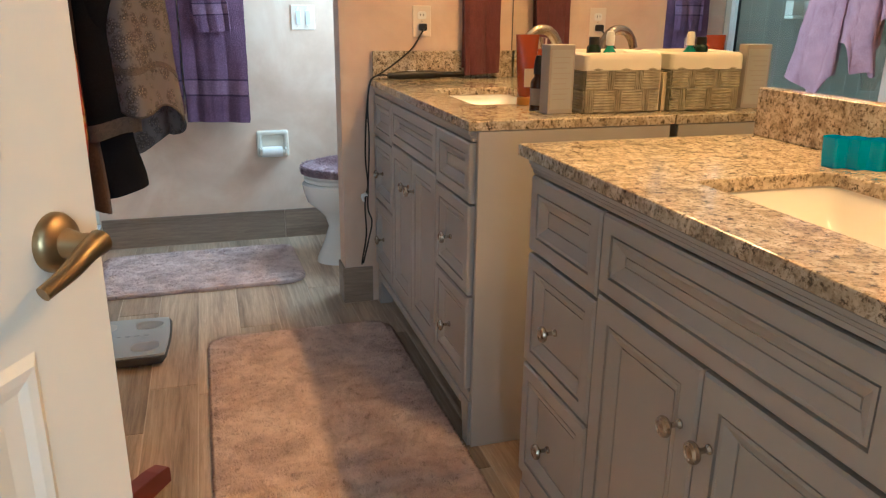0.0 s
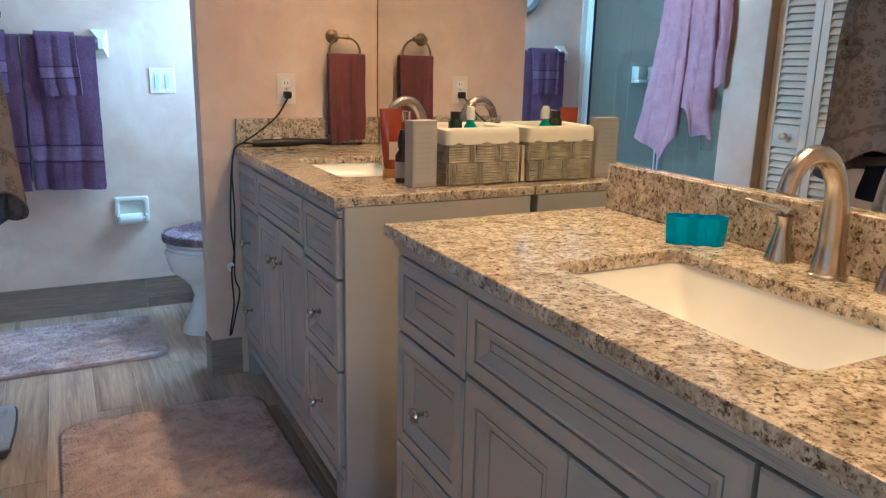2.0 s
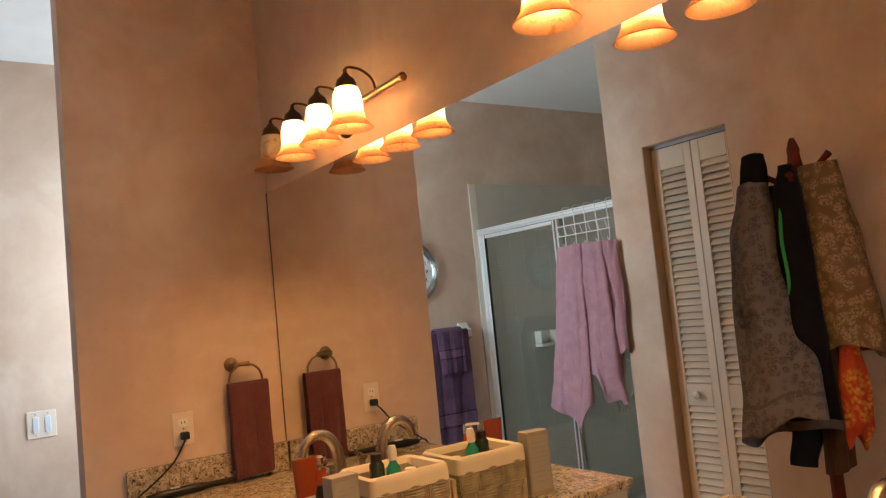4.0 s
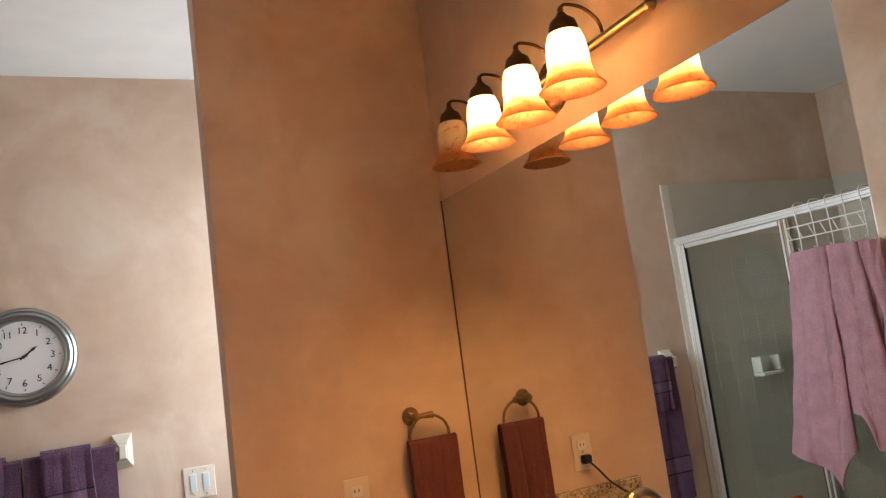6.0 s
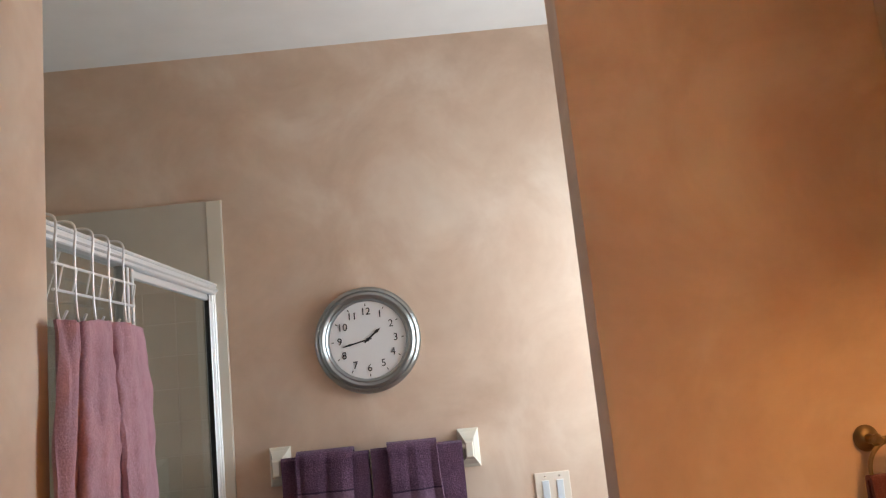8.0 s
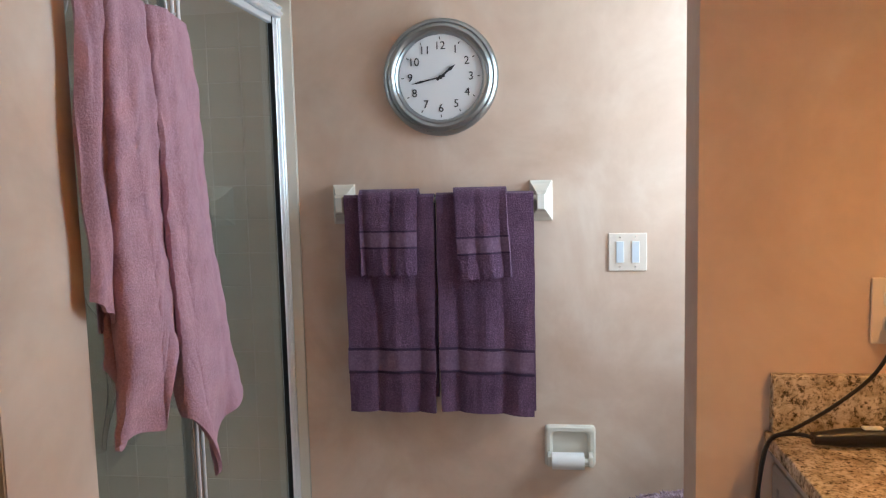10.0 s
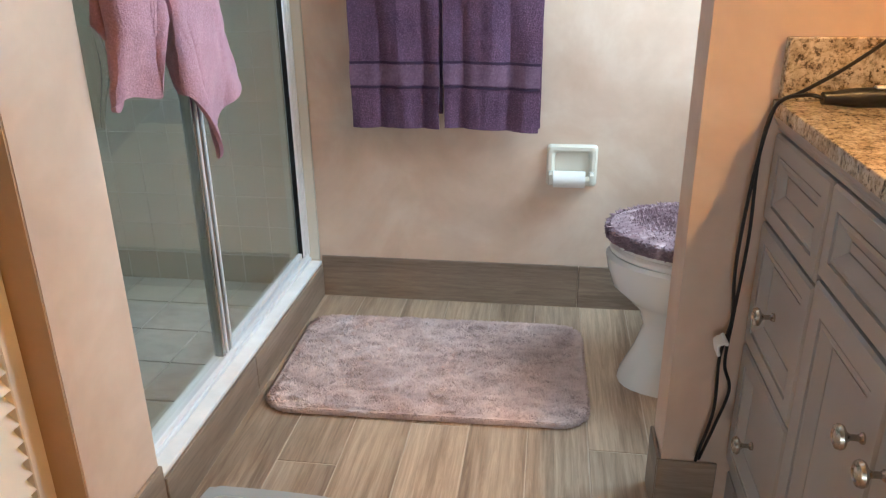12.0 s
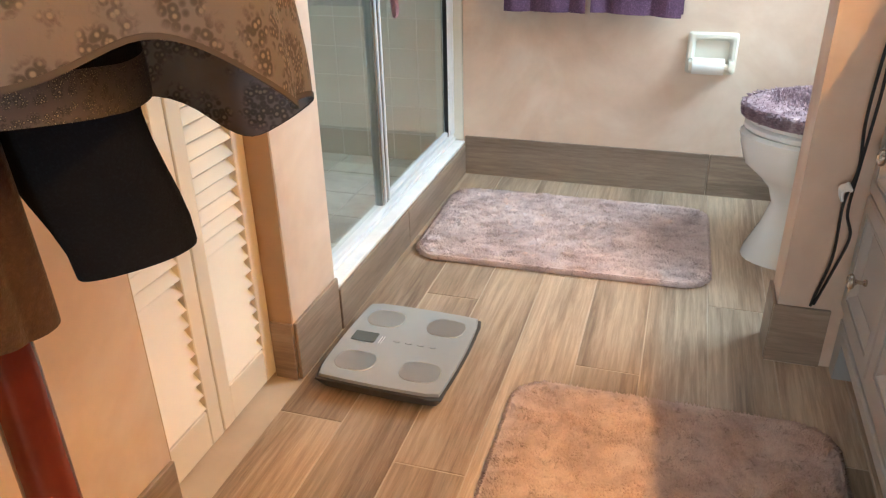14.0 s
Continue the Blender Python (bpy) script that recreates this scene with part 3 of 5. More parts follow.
def faucet(yc, xb):
    f = thing("faucet", "brushed-nickel gooseneck faucet with two lever handles", "faucet", "sink faucets", at=(xb, yc, 0.895))
    arc = [(0, 0, 0), (0, 0, 0.055), (-0.002, 0, 0.11), (-0.012, 0, 0.156), (-0.040, 0, 0.190), (-0.078, 0, 0.195), (-0.108, 0, 0.174), (-0.122, 0, 0.140)]
    part("spout", tube(smooth_path(arc, 7), lambda t: blend(t, [(0, 0.027), (0.16, 0.021), (0.45, 0.0165), (1, 0.0135)]), 18), NICKEL, f, smooth=True)
    part("base_ring", lathe([(0, 0), (0.030, 0), (0.030, 0.004), (0.027, 0.007), (0, 0.007)], 24), NICKEL, f, smooth=True)
    for s in (-1, 1):
        y = 0.102 * s
        h = part("handle_base", lathe([(0, 0), (0.026, 0), (0.026, 0.004), (0.022, 0.02), (0.0135, 0.052), (0.0125, 0.070), (0.015, 0.079), (0, 0.083)], 24, pose(0.012, y, 0)), NICKEL, f, smooth=True)
        bm = tube(smooth_path([(0.012, y - s * 0.012, 0.083), (0.012, y + s * 0.010, 0.089), (0.008, y + s * 0.045, 0.091), (0.000, y + s * 0.075, 0.099)], 6), lambda t: blend(t, [(0, 0.012), (0.35, 0.0095), (1, 0.005)]), 12)
        for q in bm.verts:
            q.co.z = 0.089 + (q.co.z - 0.089) * 0.7
        part("lever", bm, NICKEL, h, smooth=True)
    return f


faucet(1.258, 1.384)
faucet(2.760, 1.372)

# the mirror: one sheet over both vanities
lone("mirror", box(MX - 0.0005, MX + 0.005, EY + 0.02, PY - 0.004, 0.800, 1.925, 0.0015), MIRROR, "large frameless wall mirror over both vanities", "mirror", kind="structure")
lone("trim", boxes([(MX - 0.002, MX + 0.004, PY - 0.0045, PY - 0.0005, 0.897, 1.926)]), mat("mirror_edge", (0.10, 0.085, 0.06), 0.4), "worn dark edge of the mirror", "trim", kind="structure")


# ---- vanity lights ----
def vanity_light(ys, dead):
    y0, y1 = ys[-1] - 0.140, ys[0] + 0.140
    f = thing("vanity_light", "bronze bar light with amber bell glass shades above the mirror" if not dead else "bronze bar light with amber bell shades, one bulb out", "wall light", "vanity lights")
    zb, xs, k = 2.035, 1.311, 0.87
    bm = tube([(1.402, y0, zb), (1.402, y1, zb)], 0.0095, 14)
    for y in (y0, y1):
        lathe([(0, -0.012), (0.008, -0.010), (0.012, 0), (0.008, 0.010), (0, 0.012)], 12, Matrix.Translation((1.402, y, zb)), bm)
    part("bar", bm, BRASS, f, "dark brass bar", True)
    yc = (y0 + y1) / 2
    part("back_plate", lathe([(0, 0), (0.062, 0), (0.062, 0.006), (0.050, 0.014), (0.018, 0.018), (0.014, 0.045), (0, 0.045)], 28, pose(MX + 0.006, yc, zb, 0, -90, 0)), BRONZE, f, smooth=True)
    for i, y in enumerate(ys):
        arm = smooth_path([(1.402, y, zb), (1.392, y, zb + 0.035), (1.360, y, zb + 0.058), (1.325, y, zb + 0.062), (xs, y, zb + 0.055)], 6)
        part("arm", tube(arm, 0.0036, 8), BRONZE, f, smooth=True)
        part("socket_cap", lathe([(0, 0.058), (0.004, 0.056), (0.006, 0.050), (0.005, 0.046), (0.008, 0.043), (0.012, 0.036), (0.024, 0.026), (0.028, 0.014), (0.029, 0.004), (0.026, 0.001), (0, 0.003)], 24, pose(xs, y, zb)), BRONZE, f, smooth=True)
        prof = [(0.027, 0.008), (0.036, 0.002), (0.043, -0.018), (0.046, -0.045), (0.047, -0.075), (0.052, -0.095), (0.064, -0.113), (0.073, -0.123), (0.071, -0.1245), (0.062, -0.1155), (0.0495, -0.096), (0.0442, -0.075), (0.043, -0.045), (0.040, -0.018), (0.033, 0.000), (0.027, 0.004)]
        part("shade", lathe([(a * k, b * k) for a, b in prof], 32, pose(xs, y, zb)), SHADE, f, "amber marbled bell glass shade", True)
        lit = i != dead
        b = part("bulb", lathe([(0, 0.0), (0.009, -0.002), (0.011, -0.020), (0.019, -0.040), (0.022, -0.055), (0.019, -0.070), (0.009, -0.079), (0, -0.081)], 16, pose(xs, y, zb)), BULB if lit else BULB_OFF, f, smooth=True)
        if lit:
            lp = new("bulb_light", bpy.data.lights.new("bulb_light", "POINT"))
            lp.location = (xs, y, zb - 0.053)
            lp.data.energy, lp.data.color, lp.data.shadow_soft_size = BULB_WATTS, BULB_COLOUR, 0.028
            b.visible_shadow = False


vanity_light([2.930, 2.752, 2.574, 2.396], 0)
vanity_light([1.617, 1.439, 1.261, 1.083], None)


# ---- shower ----
lone("shower_curb", box(LX - 0.09, LX + 0.006, 3.197, TY - 0.002, 0.0, 0.118, 0.002), GROUT, "tiled shower curb", "curb", kind="structure")
lone("curb_cap", box(LX - 0.098, LX + 0.0095, 3.197, TY - 0.003, 0.1185, 0.130, 0.003, 2), MARBLE, "white marble cap on the shower curb", "curb cap", kind="structure")
sh = thing("shower_enclosure", "chrome-framed glass shower enclosure on a marble curb", "shower enclosure")
gx = -0.318
part("bottom_track", boxes([(gx - 0.018, gx + 0.018, 3.197, TY - 0.003, 0.1305, 0.158), (gx + 0.010, gx + 0.024, 3.197, TY - 0.003, 0.1305, 0.143)], 0.002), ALU, sh)
part("header", boxes([(gx - 0.024, gx + 0.024, 3.197, TY - 0.003, 1.840, 1.868), (gx - 0.018, gx + 0.030, 3.197, TY - 0.003, 1.850, 1.858), (gx - 0.028, gx + 0.028, 3.197, TY - 0.003, 1.868, 1.877)], 0.003), ALU, sh, "whitish aluminium header rail with a lip")
for y0, y1, nm in ((3.197, 3.225, "wall_channel"), (TY - 0.032, TY - 0.003, "wall_channel")):
    part(nm, boxes([(gx - 0.017, gx + 0.017, y0, y1, 0.158, 1.840), (gx + 0.006, gx + 0.022, y0 + 0.008, y1 - 0.008, 0.158, 1.840)], 0.002), ALU, sh)
post = part("post", boxes([(gx - 0.016, gx + 0.012, 3.622, 3.680, 0.158, 1.840)], 0.0015), SILVER, sh, "fluted chrome and aluminium upright post")
for k in range(4):
    part("flute", boxes([(gx + 0.012, gx + 0.0145 + 0.003 * (k % 2), 3.624 + k * 0.014, 3.634 + k * 0.014, 0.159, 1.839)], 0.002), ALU if k % 2 else CHROME, post, "satin aluminium flute" if k % 2 else "")
part("door_frame", boxes([(gx - 0.010, gx + 0.010, 3.682, TY - 0.034, 0.160, 0.176), (gx - 0.010, gx + 0.010, 3.682, TY - 0.034, 1.818, 1.838), (gx - 0.010, gx + 0.014, TY - 0.060, TY - 0.034, 0.176, 1.818)], 0.002), ALU, sh)
for y0, y1 in ((3.222, 3.624), (3.678, TY - 0.056)):
    g = part("pane", boxes([(gx - 0.003, gx + 0.003, y0, y1, 0.150, 1.844)]), PANE, sh, "clear shower glass")
    g.visible_shadow = False
for y0, y1 in ((3.6805, 3.683), (TY - 0.063, TY - 0.0605), (3.2255, 3.228)):
    part("gasket", box(gx - 0.006, gx + 0.013, y0, y1, 0.160, 1.838), BLACK, sh, "black rubber gasket")
part("door_pull", tube(smooth_path([(gx + 0.012, 3.72, 1.10), (gx + 0.045, 3.72, 1.10), (gx + 0.045, 3.72, 0.98), (gx + 0.012, 3.72, 0.98)], 5), 0.006, 8), CHROME, sh, smooth=True)

# tiles of the shower, all on one mesh
def tile_mesh(name, w, h, material, gap=0.003):
    bm = box(-w / 2 + gap / 2, w / 2 - gap / 2, -0.004, 0.004, -h / 2 + gap / 2, h / 2 - gap / 2)
    bmesh.ops.bevel(bm, geom=[e for e in bm.edges if all(v.co.y < 0 for v in e.verts)], offset=0.0007, segments=1, affect="EDGES")
    return solid(name, bm, material)


S = 0.108
far_tiles = lone("tile_bed", box(BACK + 0.001, LX + 0.004, TY - 0.0088, TY - 0.001, 0.0, 2.165), GROUT_PALE, "grout bed of the tiled shower side wall", "shower wall", kind="structure")
back_tiles = lone("tile_bed", box(BACK + 0.001, BACK + 0.0088, 3.20, TY - 0.009, 0.0, 2.165), GROUT_PALE, "grout bed of the tiled shower back wall", "shower wall", kind="structure")
near_tiles = lone("tile_bed", box(BACK + 0.009, LX - 0.112, 3.1955, 3.2038, 0.0, 2.165), GROUT_PALE, "grout bed of the tiled shower near wall", "shower wall", kind="structure")
shower_floor = lone("shower_floor", box(BACK + 0.005, LX - 0.09, 3.20, TY - 0.005, -0.003, 0.030), GROUT_PALE, "pale grout bed of the shower floor", "shower floor", kind="structure")
SHOWER_TILE, SHOWER_TILE_LOW = tile_mesh("tile", S, S, TILE), tile_mesh("tile", S, S, TILE_LOW)
STRIP = tile_mesh("edge_tile", 0.052, 0.152, CERAMIC)


def lay(me, m, parent, name="tile"):
    ob = new(name, me)
    ob.parent = parent
    ob.matrix_world = m
    return ob


def shower_tiles():
    for k in range(20):
        z = 0.032 + S / 2 + k * S
        if z + S / 2 > 1.90:
            break
        me = SHOWER_TILE_LOW if k == 0 else SHOWER_TILE
        for i in range(12):
            x = LX - 0.062 - S / 2 - i * S
            if x - S / 2 > BACK:
                lay(me, pose(x, TY - 0.0065, z), far_tiles)
                if k < 14:
                    lay(me, pose(x - 0.06, 3.2015, z, 0, 0, 180), near_tiles)
        for i in range(10):
            y = TY - 0.012 - S / 2 - i * S
            if y - S / 2 > 3.2:
                lay(me, pose(BACK + 0.0065, y, z, 0, 0, 90), back_tiles)
    for k in range(14):
        lay(STRIP, pose(LX - 0.022, TY - 0.0065, 0.135 + 0.076 + k * 0.1445), far_tiles, "edge_tile")
    fl = tile_mesh("floor_tile", 0.19, 0.19, TILE_FLOOR, 0.005)
    for i in range(6):
        for j in range(6):
            lay(fl, pose(LX - 0.19 - i * 0.19, 3.302 + j * 0.1895, 0.0315, -90, 0, 0), shower_floor, "floor_tile")


# ---- closet with louvred bifold doors ----
def louvre_door(y0, y1, has_knob):
    x0, x1 = LX - 0.082, LX - 0.056
    st, z0, z1 = 0.040, 0.012, CTOP - 0.018
    d = thing("louvered_door", "cream louvred bifold door, closed, with a round wooden knob" if has_knob else "cream louvred bifold door, closed, below a metal track", "door", "bifold closet doors")
    for a, b in ((y0, y0 + st), (y1 - st, y1)):
        part("stile", box(x0, x1, a, b, z0, z1, 0.002), LOUVRE, d)
    for a, b in ((z0, z0 + 0.085), (0.875, 0.975), (z1 - 0.10, z1)):
        part("rail", box(x0 + 0.001, x1 - 0.001, y0 + st, y1 - st, a, b, 0.002), LOUVRE, d)
    bm = box(x0 - 0.004, x1 + 0.002, y0 + st - 0.004, y1 - st + 0.004, -0.0032, 0.0032)
    bmesh.ops.rotate(bm, cent=((x0 + x1) / 2, 0, 0), matrix=Matrix.Rotation(radians(50), 3, "Y"), verts=bm.verts[:])
    me = solid("slat", bm, LOUVRE)
    for a, b in ((z0 + 0.085, 0.875), (0.975, z1 - 0.10)):
        n = int((b - a) / 0.0315)
        for k in range(n):
            o = new("slat", me)
            o.parent = d
            o.location.z = a + (k + 0.5) * (b - a) / n
    if has_knob:
        part("knob", lathe([(0, 0), (0.010, 0), (0.009, 0.010), (0.018, 0.018), (0.019, 0.026), (0.012, 0.032), (0, 0.033)], 18, pose(x1, (y0 + y1) / 2, 0.928, 0, 90, 0)), LOUVRE, d, "round wooden knob", True)


mid = (CY0 + CY1) / 2
louvre_door(CY0 + 0.006, mid - 0.002, False)
louvre_door(mid + 0.002, CY1 - 0.006, True)
lone("door_jamb", boxes([(LX - 0.108, LX - 0.0015, CY1 - 0.004, CY1 + 0.0005, 0.0, CTOP), (LX - 0.108, LX - 0.0015, CY0 - 0.0005, CY0 + 0.004, 0.0, CTOP)], 0), JAMB, "tan painted jamb of the linen closet", "door jamb", kind="structure")
lone("door_track", box(LX - 0.084, LX - 0.054, CY0 + 0.006, CY1 - 0.006, CTOP - 0.016, CTOP - 0.0005, 0.001), SHADOW_TRACK, "dark metal bifold track in the closet opening", "door track", kind="structure")


# ---- entrance door, standing open ----
hinge, edge = Vector((-0.205, 0.655, 0)), Vector((0.163, 1.325, 0))
ang = math.degrees(math.atan2((edge - hinge).y, (edge - hinge).x))
door = thing("door_1", "cream six-panel entrance door standing open, with a brass lever", "door", kind="structure", at=hinge, turn=ang)
W, TH = (edge - hinge).length, 0.035


def panelled_leaf():
    bm = box(0, W, 0.0, TH, 0.012, 2.04, 0.0015)
    return bm


part("leaf", panelled_leaf(), DOOR_WHITE, door)
panels = [(0.115, W / 2 - 0.055, 0.24, 0.835), (W / 2 + 0.055, W - 0.115, 0.24, 0.835), (0.115, W / 2 - 0.055, 1.02, 1.60), (W / 2 + 0.055, W - 0.115, 1.02, 1.60), (0.115, W / 2 - 0.055, 1.72, 1.93), (W / 2 + 0.055, W - 0.115, 1.72, 1.93)]
for a, b, z0, z1 in panels:
    for side in (-1, 1):
        yb = 0.0 if side < 0 else TH
        bm = bmesh.new()
        rings = []
        for d, h in ((0, 0.0002), (0.010, 0.006), (0.020, 0.0045), (0.030, 0.0008), (0.052, 0.0008), (0.085, 0.0062), (0.090, 0.0068)):
            rings.append([bm.verts.new((x, yb + side * h, z)) for x, z in ((a + d, z0 + d), (b - d, z0 + d), (b - d, z1 - d), (a + d, z1 - d))])
        for p, q in zip(rings, rings[1:]):
            for i in range(4):
                bm.faces.new((p[i], p[(i + 1) % 4], q[(i + 1) % 4], q[i]))
        bm.faces.new(rings[-1])
        if side > 0:
            bmesh.ops.reverse_faces(bm, faces=bm.faces[:])
        part("panel", bm, DOOR_WHITE, door)
for side in (-1, 1):
    yb = 0.0 if side < 0 else TH
    m = pose(W - 0.068, yb, 0.930, 90 if side < 0 else -90, 0, 0)
    h = part("door_handle", lathe([(0, 0), (0.030, 0), (0.030, 0.004), (0.0265, 0.010), (0.015, 0.015), (0.011, 0.030), (0.0125, 0.042), (0, 0.042)], 28, m), BRASS, door, "antique brass lever handle", True)
    yo = yb + side * 0.045
    bm = tube(smooth_path([(W - 0.060, yo, 0.932), (W - 0.085, yo + side * 0.003, 0.928), (W - 0.112, yo + side * 0.002, 0.917), (W - 0.140, yo - side * 0.004, 0.906)], 6), lambda t: blend(t, [(0, 0.0125), (0.3, 0.0105), (1, 0.0075)]), 12)
    part("lever", bm, BRASS, h, smooth=True)


# ---- skirting tiles ----
def skirting(name, along, rows, label):
    """Base tiles, one object each, under one grout strip. Rows: x0, x1, y0, y1, height."""
    strip = lone(name, boxes([(min(r[0] for r in rows) + 0.001, max(r[1] for r in rows) - 0.001, min(r[2] for r in rows) + 0.001, max(r[3] for r in rows) - 0.001, 0.0, 0.02)]), GROUT, label, "baseboard", kind="structure")
    for x0, x1, y0, y1, h in rows:
        w, d = x1 - x0, y1 - y0
        bm = box(-w / 2, w / 2, -d / 2, d / 2, 0.001, h, 0.0015)
        t = part("base_tile", bm, SKIRT if along == "x" else SKIRT_Y, strip)
        t.location = ((x0 + x1) / 2, (y0 + y1) / 2, 0)


SKIRT_Y = wood_tile("wood_look_base_tile_turned", (0.15, 0.105, 0.075), (0.245, 0.18, 0.13), (0.35, 0.27, 0.20), 20, 1.6)
skirting("baseboard_towel_wall", "x", [(LX + 0.012, 0.618, TY - 0.010, TY - 0.001, 0.150), (0.620, 1.435, TY - 0.010, TY - 0.001, 0.150)], "brown wood-look tile baseboard below the towels")
skirting("baseboard_partition", "x", [(PX - 0.008, 0.872, PY - 0.009, PY - 0.001, 0.150)], "brown wood-look tile baseboard on the partition")
skirting("baseboard_partition_end", "y", [(PX - 0.009, PX - 0.001, PY - 0.0005, PY + 0.115, 0.150)], "brown wood-look tile baseboard on the partition's end")
skirting("baseboard_stub", "y", [(LX + 0.001, LX + 0.010, CY1 - 0.004, 3.195, 0.150)], "brown wood-look tile baseboard beside the closet")
skirting("baseboard_stub_return", "x", [(LX - 0.055, LX + 0.0005, CY1 - 0.012, CY1 - 0.0045, 0.150)], "brown wood-look tile baseboard return at the closet")
skirting("baseboard_curb", "y", [(LX + 0.0065, LX + 0.0145, 3.1955, 3.70, 0.116), (LX + 0.0065, LX + 0.0145, 3.702, TY - 0.012, 0.116)], "brown wood-look tile along the shower curb")
skirting("baseboard_left", "y", [(LX + 0.001, LX + 0.010, 1.64, CY0 - 0.002, 0.150), (LX + 0.001, LX + 0.010, 0.72, 1.638, 0.150)], "brown wood-look tile baseboard on the left wall")


# ---- toilet alcove ----
def ellipse_stack(rows, n=36, bm=None):
    """Rows of z, centre x, centre y, half length in x, half width in y, squareness."""
    bm = bm or bmesh.new()
    rings = []
    for z, cx, cy, a, b, p in rows:
        ring = []
        for k in range(n):
            t = 2 * math.pi * k / n
            c, s = math.cos(t), math.sin(t)
            ring.append(bm.verts.new((cx + a * math.copysign(abs(c) ** p, c), cy + b * math.copysign(abs(s) ** p, s), z)))
        rings.append(ring)
    for u, v in zip(rings, rings[1:]):
        for k in range(n):
            bm.faces.new((u[k], u[(k + 1) % n], v[(k + 1) % n], v[k]))
    bm.faces.new(rings[0][::-1])
    bm.faces.new(rings[-1])
    return bm


TC = 3.915
toilet = thing("toilet", "white porcelain toilet with a fluffy purple lid cover", "toilet")
part("bowl", ellipse_stack([(0, 1.035, TC, 0.313, 0.125, 0.8), (0.02, 1.035, TC, 0.308, 0.122, 0.8), (0.10, 1.035, TC, 0.273, 0.105, 0.85), (0.17, 1.020, TC, 0.238, 0.098, 0.9), (0.22, 1.000, TC, 0.236, 0.108, 0.95), (0.25, 0.980, TC, 0.246, 0.135, 1),
                            (0.29, 0.958, TC, 0.268, 0.168, 1), (0.34, 0.950, TC, 0.276, 0.182, 1), (0.375, 0.945, TC, 0.278, 0.185, 1), (0.385, 0.945, TC, 0.268, 0.177, 1)]), PORCELAIN, toilet, smooth=True)
part("seat", ellipse_stack([(0.387, 0.950, TC, 0.266, 0.184, 1), (0.392, 0.950, TC, 0.274, 0.189, 1), (0.402, 0.950, TC, 0.274, 0.189, 1), (0.408, 0.950, TC, 0.266, 0.183, 1)]), PLASTIC, toilet, smooth=True)
part("lid", ellipse_stack([(0.409, 0.950, TC, 0.264, 0.182, 1), (0.420, 0.950, TC, 0.264, 0.182, 1)]), PLASTIC, toilet, smooth=True)
part("tank", boxes([(1.215, 1.425, TC - 0.22, TC + 0.22, 0.39, 0.72)], 0.02, 3), PORCELAIN, toilet, smooth=True)
part("tank_lid", boxes([(1.205, 1.430, TC - 0.23, TC + 0.23, 0.721, 0.75)], 0.008, 2), PORCELAIN, toilet, smooth=True)


def tufts(bm, places, length, width, lean=0.5, seed=1):
    """Short three-sided tufts of pile."""
    rnd = random.Random(seed)
    vs, fs = [], []
    for p, nrm in places:
        d = (Vector(nrm) + lean * Vector((rnd.uniform(-1, 1), rnd.uniform(-1, 1), rnd.uniform(-0.3, 0.6)))).normalized()
        s = d.orthogonal().normalized()
        q = d.cross(s)
        a0 = rnd.uniform(0, 6.28)
        h = length * rnd.uniform(0.6, 1.25)
        base_i = len(vs)
        for k in range(3):
            a = a0 + k * 2.094
            vs.append(Vector(p) + width * (math.cos(a) * s + math.sin(a) * q))
        vs.append(Vector(p) + h * d)
        for k in range(3):
            fs.append((base_i + k, base_i + (k + 1) % 3, base_i + 3))
    me = bpy.data.meshes.new("pile")
    me.from_pydata([tuple(v) for v in vs], [], fs)
    return me


def lid_cover():
    c = thing("toilet_lid_cover", "fluffy mottled purple toilet lid cover on the lid", "lid cover")
    part("cloth", ellipse_stack([(0.4215, 0.950, TC, 0.276, 0.190, 1), (0.438, 0.950, TC, 0.282, 0.198, 1), (0.458, 0.950, TC, 0.276, 0.192, 1), (0.472, 0.950, TC, 0.24, 0.155, 1), (0.478, 0.950, TC, 0.15, 0.09, 1)]), FLUFF, c, smooth=True)
    rnd = random.Random(5)
    places = []
    for _ in range(7000):
        t, r = rnd.uniform(0, 6.283), math.sqrt(rnd.random())
        x, y = 0.276 * r * math.cos(t), 0.19 * r * math.sin(t)
        z = 0.476 - 0.030 * r ** 5
        places.append(((0.950 + x, TC + y, z), (math.cos(t) * r ** 4, math.sin(t) * r ** 4, 1)))
    for _ in range(2600):
        t, z = rnd.uniform(0, 6.283), rnd.uniform(0.425, 0.46)
        places.append(((0.950 + 0.279 * math.cos(t), TC + 0.193 * math.sin(t), z), (math.cos(t), math.sin(t), 0.1)))
    me = tufts(None, places, 0.012, 0.0048, 0.6, 3)
    me.materials.append(FLUFF)
    o = new("pile", me)
    o.parent = c
    tagged(o, kind="stuff")


lid_cover()


